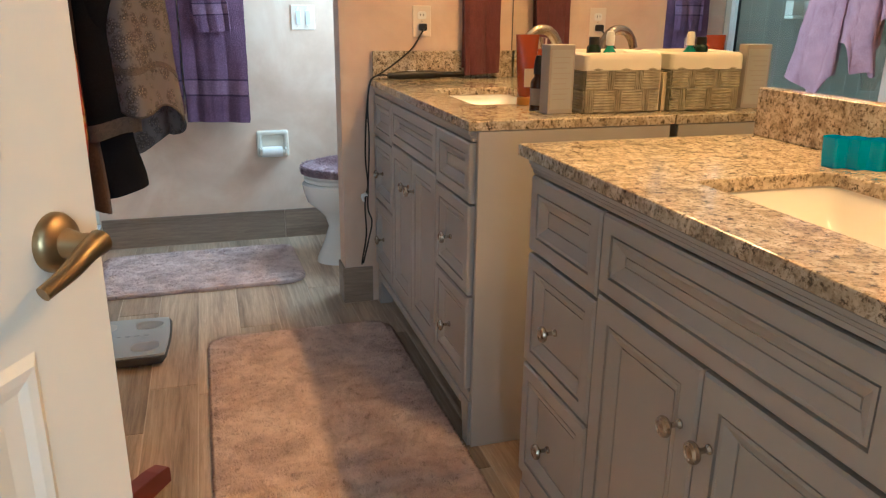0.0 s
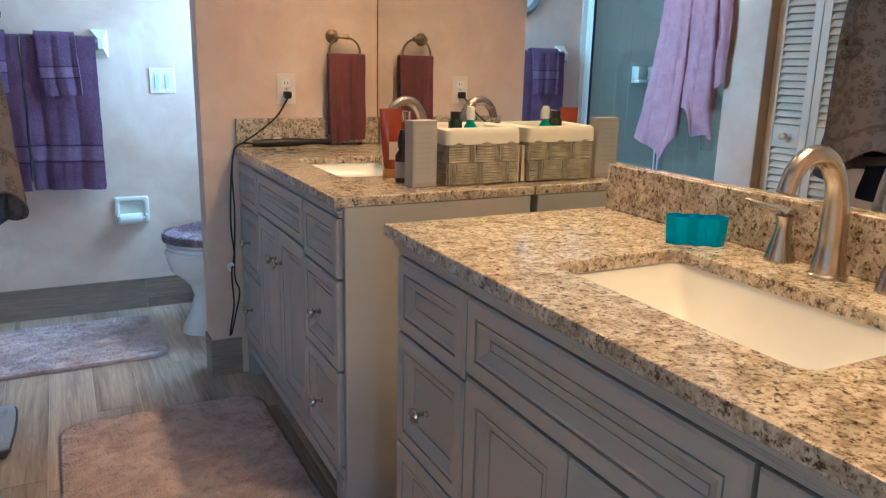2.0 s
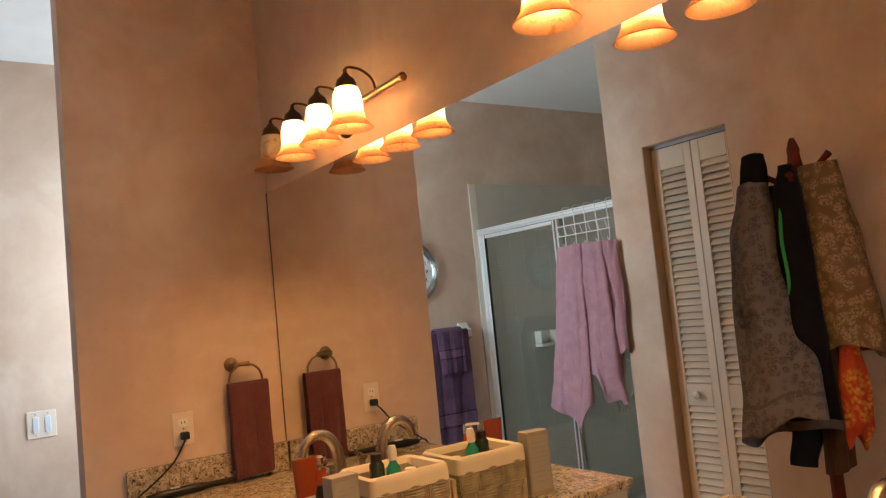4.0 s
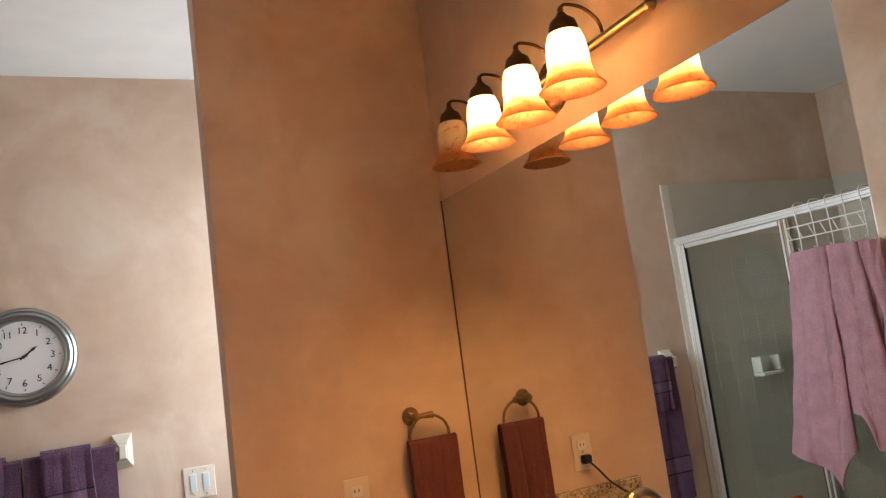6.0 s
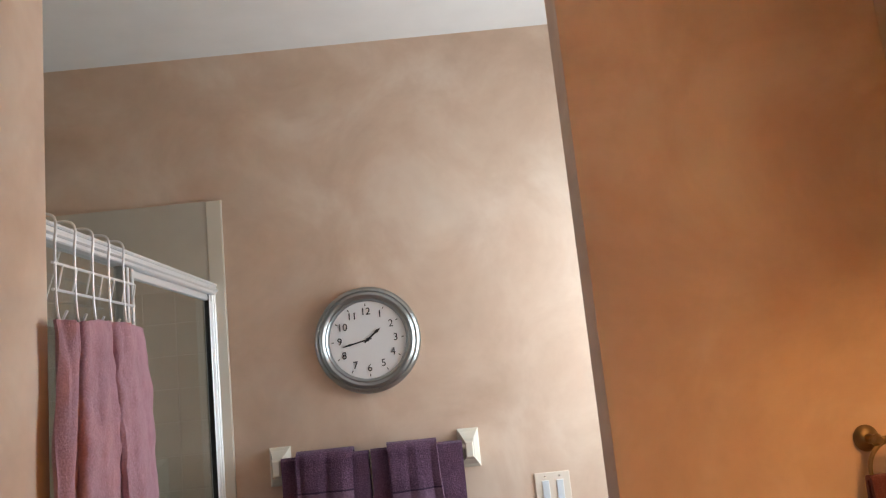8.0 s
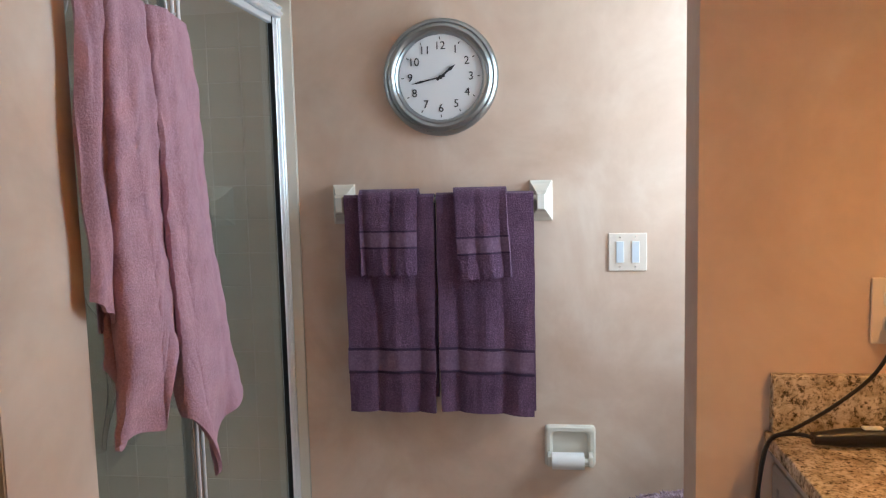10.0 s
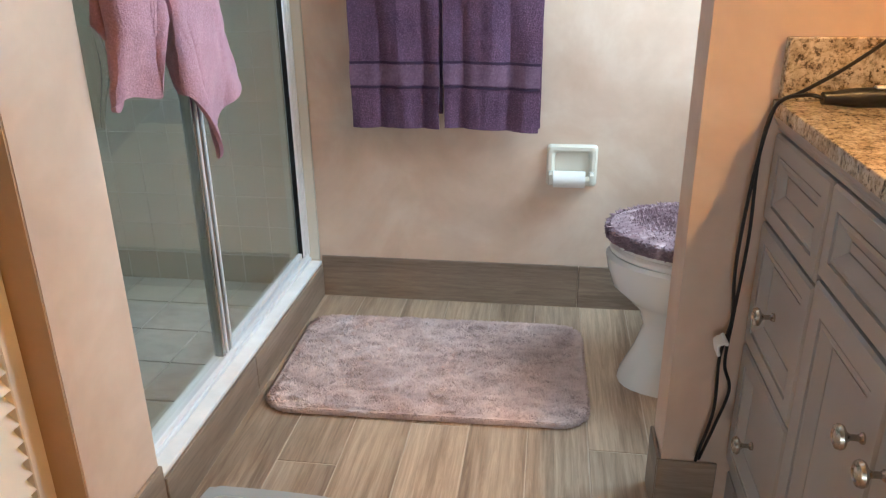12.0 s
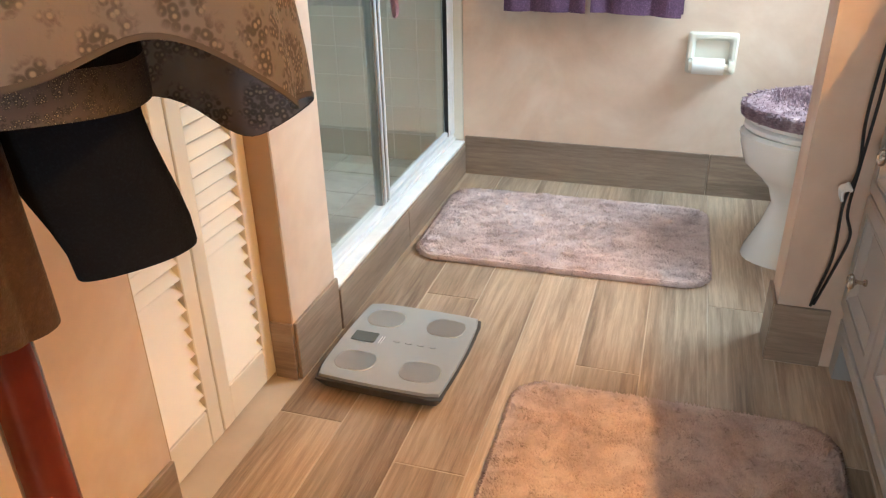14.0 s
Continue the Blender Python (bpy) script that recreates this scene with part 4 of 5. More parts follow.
# ---- rugs ----
def rug(name, x0, x1, y0, y1, turn, material, label, seed, count):
    c = ((x0 + x1) / 2, (y0 + y1) / 2)
    r = thing(name, label, "rug", at=(*c, 0), turn=turn)
    w, h = (x1 - x0) / 2, (y1 - y0) / 2
    part("backing", slab(rounded(-w, w, -h, h, 0.075, 8), 0.0, 0.017, 0.006), material, r, smooth=True)
    rnd = random.Random(seed)
    places = []

    def inside(x, y, pad=0.0):
        ax, ay = abs(x) - (w - 0.075), abs(y) - (h - 0.075)
        return ax <= 0 or ay <= 0 or ax * ax + ay * ay < (0.075 - pad) ** 2

    while len(places) < count:
        x, y = rnd.uniform(-w, w), rnd.uniform(-h, h)
        if inside(x, y):
            e = min(w - abs(x), h - abs(y))
            drop = max(0.0, 0.012 - e) * 0.5
            out = (x / w * (e < 0.02), y / h * (e < 0.02), 1)
            dens = nz(x * 9 + seed, y * 9) * 0.5 + nz(x * 24, y * 24 + seed) * 0.5
            clump = 0.8 * nz(x * 16, y * 40, 3.0 + seed) + 0.6 * nz(x * 70, y * 70, seed)
            lean_y = 0.9 * nz(x * 13, y * 34, 9.0) + 0.6 * nz(x * 70, y * 70, 5.0)
            places.append(((x, y, 0.0150 - drop + 0.004 * dens + 0.005 * nz(x * 22, y * 52, 2.0)), (out[0] + 1.3 * clump, out[1] + 1.3 * lean_y, 1)))
    edge = rounded(-w, w, -h, h, 0.075, 8)
    for (ax, ay), (bx, by) in zip(edge, edge[1:] + edge[:1]):
        ln = math.hypot(bx - ax, by - ay)
        for _ in range(int(ln * 1100)):
            f = rnd.random()
            places.append(((ax + (bx - ax) * f, ay + (by - ay) * f, rnd.uniform(0.003, 0.014)), ((by - ay) / ln, (ax - bx) / ln, 0.25)))
    me = tufts(None, places, 0.0095, 0.0036, 0.35, seed)
    me.shade_smooth()
    me.materials.append(material)
    o = new("pile", me)
    o.parent = r
    tagged(o, kind="stuff")


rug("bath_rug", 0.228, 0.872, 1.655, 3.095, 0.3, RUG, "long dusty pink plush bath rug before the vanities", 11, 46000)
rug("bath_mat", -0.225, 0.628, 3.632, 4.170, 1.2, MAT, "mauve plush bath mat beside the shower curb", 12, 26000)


# ---- bathroom scale ----
def bathroom_scale():
    s = thing("bathroom_scale", "silver-grey digital bathroom scale with four steel foot pads", "scale", at=(-0.060, 3.104, 0), turn=-1.2)
    w, h = 0.146, 0.163

    def bowed(k, grow=0.0):
        pts = []
        a, b = w + grow, h + grow
        for i in range(12):
            t = -1 + 2 * i / 12
            pts.append((a * (1 + 0.05 * (1 - t * t)), t * b * 0.97))
        for i in range(12):
            t = 1 - 2 * i / 12
            pts.append((t * a * 0.97, b * (1 + 0.025 * (1 - t * t))))
        for i in range(12):
            t = 1 - 2 * i / 12
            pts.append((-a * (1 + 0.05 * (1 - t * t)), t * b * 0.97))
        for i in range(12):
            t = -1 + 2 * i / 12
            pts.append((t * a * 0.97, -b * (1 + 0.025 * (1 - t * t))))
        return pts

    bm = slab(bowed(0, 0.004), 0.006, 0.040, 0.004, 2)
    for q in bm.verts:
        if q.co.z < 0.01:
            q.co.x, q.co.y = q.co.x * 0.88, q.co.y * 0.88
    part("base", bm, SCALE_DARK, s, "dark grey plastic rim", True)
    part("platform", slab(bowed(0, -0.003), 0.0405, 0.0485, 0.003, 2), SCALE_GREY, s, smooth=True)
    for x in (-0.078, 0.078):
        for y in (-0.092, 0.095):
            out = [(px + x, py + y) for px, py in rounded(-0.046, 0.046, -0.037, 0.037, 0.03, 5)]
            part("foot_pad", slab(out, 0.0486, 0.0500, 0.0004, 1), STEEL, s, "brushed steel foot pad")
    part("display", slab(rounded(-0.128, -0.068, -0.014, 0.026, 0.003, 2), 0.0486, 0.0498), LCD, s, "grey display window")
    for k in range(4):
        part("button", slab(rounded(-0.026 + k * 0.030, -0.008 + k * 0.030, 0.003, 0.014, 0.005, 3), 0.0486, 0.0502, 0.0005, 1), SCALE_GREY, s)
    for k in range(2):
        part("marking", boxes([(-0.058 + k * 0.006, -0.056 + k * 0.006, -0.012, 0.018, 0.0486, 0.0491)]), PLASTIC, s)
    for x in (-0.11, 0.11):
        for y in (-0.12, 0.12):
            part("foot", lathe([(0, 0), (0.013, 0), (0.013, 0.007), (0, 0.007)], 12, pose(x, y, 0)), BLACK, s)


bathroom_scale()


# ---- towel wall ----
bar = thing("towel_bar", "almond ceramic towel bar posts with a rod", "towel bar")
for x0 in (-0.150, 0.463):
    bm = bmesh.new()
    rows = [(TY - 0.0005, 0.0, 0.0), (TY - 0.008, 0.0, 0.0), (TY - 0.016, 0.006, 0.010), (TY - 0.050, 0.018, 0.030), (TY - 0.074, 0.021, 0.036), (TY - 0.080, 0.025, 0.040)]
    rings = []
    for y, dx, dz in rows:
        rings.append([bm.verts.new((x, y, z)) for x, z in ((x0 + dx, 1.200 + dz), (x0 + 0.069 - dx, 1.200 + dz), (x0 + 0.069 - dx, 1.323 - dz), (x0 + dx, 1.323 - dz))])
    for p, q in zip(rings, rings[1:]):
        for i in range(4):
            bm.faces.new((p[i], p[(i + 1) % 4], q[(i + 1) % 4], q[i]))
    bm.faces.new(rings[-1])
    bm.faces.new(rings[0][::-1])
    part("post", bm, CERAMIC, bar)
part("rod", tube([(-0.115, TY - 0.062, 1.272), (0.498, TY - 0.062, 1.272)], 0.009, 12), CERAMIC, bar, smooth=True)


def hung_towel(name, label, cat, x0, x1, yb, zt, zf, zb, gap, thick, wave, bands, seed, skew=0.0, group="", material=None, slope=0.0):
    """A towel folded over a rod: yb is the rod, gap how far each side hangs from it."""
    material = material or PURPLE
    t = thing(name, label, cat, group)
    lf, lb, arc = zt - zf, zt - zb, math.pi * gap

    def place(u, s):
        """s: metres along the cloth from the crest; below zero is the back."""
        x = x0 + (x1 - x0) * u
        if abs(s) < arc / 2:
            a = s / gap
            y, z = yb - gap * math.sin(a), zt - gap * (1 - math.cos(a))
        else:
            y, z = yb - math.copysign(gap, s), zt - gap - (abs(s) - arc / 2)
        down = max(0.0, (zt - z) / max(lf, 0.01))
        if s > 0:
            ridge = abs(math.sin(u * 6.6 + seed + 0.5 * nz(s * 3, seed))) ** 0.6
            y -= wave * (0.25 + 0.75 * down) * (1.9 * ridge + 1.3 * nz(u * 3.1 + seed, s * 2.5) + 0.5 * nz(u * 9, s * 5, seed) + 0.22 * nz(u * 22, s * 26, seed)) + 0.006 * down
            z -= slope * (u - 0.5) * down
            x += skew * down + 0.004 * nz(s * 6, seed + u) + (0.5 - u) * 0.010 * down
        x += 0.002 * nz(u * 7, s * 9, seed)
        return Vector((x, y, z))

    lo, hi = -(lb - gap + arc / 2), (lf - gap + arc / 2)
    part("cloth", sheet(lambda u, v: place(u, hi + (lo - hi) * v), 44, 96, thick), material, t, smooth=True)
    for z0, z1, mt, nm in bands:
        s0, s1 = zt - gap - z0 + arc / 2, zt - gap - z1 + arc / 2
        part(nm, sheet(lambda u, v: place(-0.004 + 1.008 * u, s0 + (s1 - s0) * v) + Vector((0, -0.0022, 0)), 24, 4, 0.0022), mt, t, "ribbed woven band" if nm == "band" else "", True)
    return t


big = [(0.752, 0.812, BAND, "band"), (0.742, 0.749, STITCH, "stitching"), (0.815, 0.822, STITCH, "stitching")]
hung_towel("bath_towel", "folded purple terry bath towel with a woven band on the bar", "towel", -0.100, 0.178, TY - 0.062, 1.292, 0.622, 0.66, 0.016, 0.011, 0.010, big, 1.0, group="purple towels")
hung_towel("bath_towel", "folded purple terry bath towel hung beside its twin on the bar", "towel", 0.184, 0.476, TY - 0.062, 1.293, 0.620, 0.62, 0.016, 0.011, 0.009, big, 5.0, group="purple towels", slope=0.010)
hung_towel("hand_towel", "small purple terry hand towel laid over a bath towel", "towel", -0.050, 0.130, TY - 0.062, 1.307, 1.048, 1.12, 0.032, 0.009, 0.007, [(1.135, 1.176, BAND, "band"), (1.128, 1.133, STITCH, "stitching"), (1.178, 1.183, STITCH, "stitching")], 9.0, group="purple hand towels")
hung_towel("hand_towel", "small purple terry hand towel hanging slightly askew", "towel", 0.236, 0.394, TY - 0.062, 1.308, 1.036, 1.12, 0.032, 0.009, 0.007, [(1.115, 1.156, BAND, "band"), (1.108, 1.113, STITCH, "stitching"), (1.158, 1.163, STITCH, "stitching")], 13.0, skew=0.016, group="purple hand towels", slope=-0.008)


def wall_clock():
    c = thing("wall_clock", "round silver wall clock with a white face, showing 1:43", "clock", at=(0.200, TY, 1.640))
    turn = pose(0, 0, 0, 90, 0, 0)
    rim = [(0.0, 0.0), (0.168, 0.0), (0.175, 0.008), (0.176, 0.018), (0.170, 0.028), (0.163, 0.031), (0.160, 0.028), (0.156, 0.034), (0.149, 0.037), (0.143, 0.034), (0.140, 0.030), (0.136, 0.031), (0.131, 0.027), (0.128, 0.018), (0.0, 0.018)]
    part("rim", lathe(rim, 64, turn), SILVER, c, "stepped brushed silver rim", True)
    part("face", lathe([(0, 0.0185), (0.1275, 0.0185), (0.1275, 0.0195), (0, 0.0195)], 48, turn), WHITE_FACE, c)
    for k in range(1, 13):
        a = radians(90 - 30 * k)
        words(str(k), 0.034, pose(0.093 * math.cos(a), -0.0205, 0.093 * math.sin(a), 90, 0, 0), PRINT, c)
    for k in range(60):
        a = radians(6 * k)
        if k % 5 == 0:
            m = pose(0, 0, 0, 0, 6 * k, 0)
            bm = box(-0.0013, 0.0013, -0.0206, -0.0196, 0.112, 0.120)
            bmesh.ops.transform(bm, matrix=m, verts=bm.verts[:])
            part("minute_mark", bm, PRINT, c)
    for nm, ang, ln, wd in (("hour_hand", 30 * 1.72, 0.058, 0.0032), ("minute_hand", 6 * 43, 0.092, 0.0022)):
        bm = slab([(-wd, -0.014), (wd, -0.014), (wd * 0.9, ln * 0.55), (wd * 1.7, ln * 0.68), (0, ln), (-wd * 1.7, ln * 0.68), (-wd * 0.9, ln * 0.55)], 0, 0.0008)
        bmesh.ops.transform(bm, matrix=pose(0, -0.0225, 0, 0, ang, 0) @ pose(0, 0, 0, 90, 0, 0), verts=bm.verts[:])
        part(nm, bm, PRINT, c)
    part("hub", lathe([(0, 0.019), (0.006, 0.019), (0.006, 0.025), (0, 0.026)], 16, turn), PRINT, c)


wall_clock()


def plate(name, label, cat, x0, x1, z0, z1, y, toggles, sockets):
    p = thing(name, label, cat)
    part("plate", boxes([(x0, x1, y - 0.006, y - 0.0005, z0, z1)], 0.0025, 2), ALMOND, p)
    xm, zm = (x0 + x1) / 2, (z0 + z1) / 2
    for dx in toggles:
        t = part("rocker", boxes([(xm + dx - 0.012, xm + dx + 0.012, y - 0.0075, y - 0.0062, zm - 0.033, zm + 0.033)], 0.0006), PLASTIC, p)
        bm = box(xm + dx - 0.0098, xm + dx + 0.0098, y - 0.011, y - 0.0076, zm - 0.031, zm + 0.031)
        for v in bm.verts:
            if v.co.y < y - 0.010 and v.co.z > zm:
                v.co.y += 0.0025
        part("paddle", bm, mat("cool_white_paddle", (0.60, 0.65, 0.70), 0.3), t)
    for dz in sockets:
        s = part("socket", slab(rounded(-0.017, 0.017, -0.014, 0.014, 0.008, 4), 0, 0.002, 0.0006, 1, m=pose(xm, y - 0.0061, zm + dz, 90, 0, 0)), PLASTIC, p)
        for dx in (-0.006, 0.006):
            part("slot", boxes([(xm + dx - 0.0012, xm + dx + 0.0012, y - 0.0085, y - 0.0081, zm + dz - 0.003, zm + dz + 0.006)]), PRINT, s)
    for dx in (toggles or (0,)):
        for dz in ((-0.045, 0.045) if toggles else (0,)):
            part("screw", lathe([(0, 0), (0.003, 0), (0.0025, 0.001), (0, 0.001)], 10, pose(xm + dx, y - 0.0061, zm + dz, 90, 0, 0)), CHROME, p)
    return p


plate("light_switch", "double rocker light switch with an almond plate", "switch", 0.698, 0.812, 1.043, 1.158, TY, (-0.023, 0.023), ())
plate("wall_outlet", "almond wall outlet with a black plug in it", "outlet", 1.040, 1.111, 1.048, 1.160, PY, (), (-0.021, 0.021))


def paper_holder():
    h = thing("toilet_paper_holder", "recessed almond ceramic toilet paper holder", "paper holder")
    x0, x1, z0, z1 = 0.500, 0.657, 0.428, 0.560
    bm = bmesh.new()
    rings = []
    for d, y in ((0, TY - 0.0005), (0, TY - 0.010), (0.006, TY - 0.017), (0.016, TY - 0.018), (0.022, TY - 0.013), (0.026, TY + 0.0 - 0.001)):
        rings.append([bm.verts.new((x, y, z)) for x, z in rounded(x0 + d, x1 - d, z0 + d, z1 - d, 0.012, 4)])
    for p, q in zip(rings, rings[1:]):
        for i in range(len(p)):
            k = (i + 1) % len(p)
            bm.faces.new((p[i], p[k], q[k], q[i]))
    bm.faces.new(rings[-1])
    part("frame", bm, CERAMIC, h, smooth=True)
    for x in (x0 + 0.008, x1 - 0.024):
        part("arm", boxes([(x, x + 0.015, TY - 0.062, TY - 0.012, z0 + 0.016, z0 + 0.050)], 0.005, 2), CERAMIC, h, smooth=True)
    part("spindle", tube([(x0 + 0.018, TY - 0.048, z0 + 0.032), (x1 - 0.018, TY - 0.048, z0 + 0.032)], 0.009, 12), CERAMIC, h, smooth=True)
    r = thing("toilet_paper_roll", "nearly used white toilet paper roll on its spindle", "toilet paper")
    part("paper", lathe([(0.0095, 0), (0.026, 0), (0.026, 0.098), (0.0095, 0.098), (0.0095, 0)], 28, pose(x0 + 0.022, TY - 0.048, z0 + 0.032, 0, 90, 0)), PAPER, r, smooth=True)


paper_holder()


# ---- towel ring on the partition ----
ring = thing("towel_ring", "antique brass towel ring on the partition", "towel ring")
RX, RZ = 1.258, 1.300
part("rosette", lathe([(0, 0), (0.024, 0), (0.026, 0.004), (0.021, 0.009), (0.018, 0.012), (0.010, 0.016), (0.008, 0.030), (0.011, 0.036), (0.012, 0.044), (0.007, 0.052), (0, 0.053)], 24, pose(RX, PY, RZ, 90, 0, 0)), BRASS, ring, smooth=True)
loop = [(RX + 0.036 + 0.060 * math.cos(a), PY - 0.044, RZ - 0.056 + 0.056 * math.sin(a)) for a in (radians(138 - 360 * k / 40) for k in range(40))]
part("ring", tube(loop + loop[:1], 0.0042, 10), BRASS, ring, smooth=True)
part("stem", tube([(RX, PY - 0.044, RZ), (RX + 0.052, PY - 0.046, RZ - 0.001)], lambda t: 0.006 + 0.004 * t, 10), BRASS, ring, smooth=True)
hung_towel("hand_towel", "maroon terry hand towel hung through the brass ring", "towel", 1.226, 1.372, PY - 0.044, 1.238, 0.912, 0.935, 0.011, 0.009, 0.007, [(0.985, 1.015, MAROON, "band")], 21.0, material=MAROON, slope=-0.01)


# ---- clothes stand and what hangs on it ----
SX, SY = -0.004, 2.095
stand = thing("clothes_stand", "red-stained wooden clothes stand with spread feet", "clothes stand")
part("post", lathe([(0, 0.03), (0.030, 0.03), (0.030, 0.10), (0.026, 0.13), (0.024, 0.30), (0.029, 0.33), (0.029, 0.35), (0.023, 0.38), (0.021, 1.00), (0.026, 1.03), (0.020, 1.06), (0.019, 1.70), (0.026, 1.74), (0.026, 1.80), (0.020, 1.84), (0.022, 1.86), (0.014, 1.885), (0.008, 1.90), (0, 1.902)], 20, pose(SX, SY, 0)), REDWOOD, stand, smooth=True)
for deg in (-28, 58, 152, 238):
    bm = bmesh.new()
    pts = [(0.0, 0.030), (0.05, 0.060), (0.16, 0.052), (0.20, 0.045), (0.205, 0.036), (0.205, 0.0), (0.12, 0.0), (0.10, 0.014), (0.03, 0.016), (0.0, 0.016)]
    low = [bm.verts.new((x, -0.020, z)) for x, z in pts]
    high = [bm.verts.new((x, 0.020, z)) for x, z in pts]
    for i in range(len(pts)):
        k = (i + 1) % len(pts)
        bm.faces.new((low[i], low[k], high[k], high[i]))
    bm.faces.new(low[::-1])
    bm.faces.new(high)
    bmesh.ops.bevel(bm, geom=bm.edges[:], offset=0.002, segments=1, affect="EDGES")
    bmesh.ops.transform(bm, matrix=pose(SX, SY, 0, 0, 0, deg), verts=bm.verts[:])
    part("foot", bm, MAHOGANY, stand, "mahogany-red splayed foot")
for deg, z in ((58, 1.74), (-85, 1.76), (-20, 1.70), (160, 1.74)):
    c, s = math.cos(radians(deg)), math.sin(radians(deg))
    part("peg", tube(smooth_path([(SX, SY, z), (SX + 0.06 * c, SY + 0.06 * s, z + 0.012), (SX + 0.13 * c, SY + 0.13 * s, z + 0.060)], 5), lambda t: blend(t, [(0, 0.011), (0.8, 0.010), (1, 0.013)]), 10), REDWOOD, stand, smooth=True)
part("peg", tube([(SX, SY + 0.02, 1.155), (SX, SY - 0.22, 1.170)], 0.011, 10), REDWOOD, stand, smooth=True)


def garment(name, label, cat, rows, material, folds, depth, seed, thick=0.003, hem=None, nv=46, nu=72, trims=(), turn=0):
    """A hanging garment: rows of (z, centre x, centre y, half x, half y); folds run down it; hem(a) shifts its lower edge."""
    zt, zb = rows[0][0], rows[-1][0]
    cols = [[(zt - r[0], r[k]) for r in rows] for k in range(1, 5)]

    def fn(u, v):
        d = (zt - zb) * v
        cx, cy, hx, hy = (blend(d, c) for c in cols)
        a = 2 * math.pi * u
        f = 1 + depth * (0.25 + 0.75 * v) * (math.sin(a * folds + seed + 1.5 * nz(v * 2, seed)) + 0.7 * nz(math.cos(a) * 2.2 + seed, math.sin(a) * 2.2, v * 2.0))
        z = zt - d - (hem(a) * v ** 3 if hem else 0)
        dx, dy = hx * f * math.cos(a), hy * f * math.sin(a)
        c, s = math.cos(radians(turn)), math.sin(radians(turn))
        return Vector((cx + c * dx - s * dy, cy + s * dx + c * dy, z))

    g = thing(name, label, cat)
    part("cloth", sheet(fn, nu, nv, thick, True), material, g, smooth=True)
    for name2, v0, v1, mt in trims:
        def out(u, v, v0=v0, v1=v1):
            p, a = fn(u, v0 + (v1 - v0) * v), 2 * math.pi * u
            return p + Vector((math.cos(a), math.sin(a), 0)) * 0.0022
        part(name2, sheet(out, nu, 3, 0.0015, True), mt, g, "", True)
    return g


g = garment("shirt", "sheer brown floral chiffon shirt hung on the clothes stand", "shirt",
            [(1.790, 0.075, 2.205, 0.020, 0.030), (1.740, 0.085, 2.210, 0.045, 0.055), (1.55, 0.105, 2.210, 0.070, 0.090), (1.30, 0.118, 2.195, 0.080, 0.110), (1.05, 0.130, 2.165, 0.085, 0.130), (0.905, 0.140, 2.165, 0.086, 0.145)],
            FLORAL, 5, 0.11, 2.0, 0.0025, lambda a: 0.058 * math.sin(a - 0.25) + 0.014 * math.sin(4 * a + 0.6) + 0.010 * max(0.0, math.cos(a - 1.25)) ** 12, trims=(("hem", 0.996, 1.001, HEM), ("lace", 0.885, 0.900, LACE)))
part("knot", tube(smooth_path([(0.176, 2.262, 1.315), (0.204, 2.248, 1.300), (0.212, 2.215, 1.285), (0.206, 2.185, 1.295), (0.210, 2.205, 1.268), (0.204, 2.240, 1.262)], 5), lambda t: 0.009 + 0.005 * math.sin(t * 19), 8), LACE, g, "knotted lace ribbon", True)
garment("trousers", "dark blue denim trousers hung on the clothes stand", "trousers",
        [(1.74, 0.03, 2.140, 0.045, 0.026), (1.50, 0.045, 2.130, 0.055, 0.026), (1.10, 0.064, 2.112, 0.052, 0.022), (0.90, 0.092, 2.120, 0.047, 0.018), (0.785, 0.116, 2.135, 0.041, 0.014)], DENIM, 3, 0.05, 5.0, 0.004, lambda a: -0.008 * math.cos(a), trims=(("hem", 0.965, 1.002, DENIM), ("stitching", 0.9625, 0.9645, THREAD)), turn=38)
g = garment("blouse", "black blouse with a beaded lace hem under the sheer shirt", "blouse",
            [(1.70, 0.06, 2.120, 0.020, 0.035), (1.50, 0.075, 2.110, 0.040, 0.055), (1.20, 0.085, 2.095, 0.050, 0.075), (0.912, 0.096, 2.092, 0.054, 0.084)], BLACK_CLOTH, 4, 0.07, 3.0, 0.003, lambda a: 0.008 * math.sin(2 * a), trims=(("lace", 0.962, 1.001, LACE),))
g = garment("bag", "black cloth bag with a green strap on the clothes stand", "bag",
            [(1.80, 0.075, 2.085, 0.018, 0.020), (1.70, 0.085, 2.085, 0.035, 0.045), (1.45, 0.095, 2.090, 0.045, 0.065), (1.20, 0.100, 2.085, 0.050, 0.070), (1.02, 0.095, 2.090, 0.035, 0.050)], BLACK_CLOTH, 4, 0.08, 8.0, 0.004)
part("strap", tube(smooth_path([(0.118, 2.095, 1.66), (0.146, 2.090, 1.55), (0.152, 2.080, 1.42), (0.146, 2.090, 1.36)], 6), 0.006, 8), GREEN, g, "green cord", True)
garment("cap", "black cloth cap hung over a peg of the stand", "cap", [(1.862, 0.075, 2.202, 0.012, 0.016), (1.855, 0.075, 2.202, 0.030, 0.036), (1.80, 0.076, 2.203, 0.036, 0.044), (1.752, 0.078, 2.205, 0.038, 0.046)], BLACK_CLOTH, 3, 0.05, 11.0, 0.004)
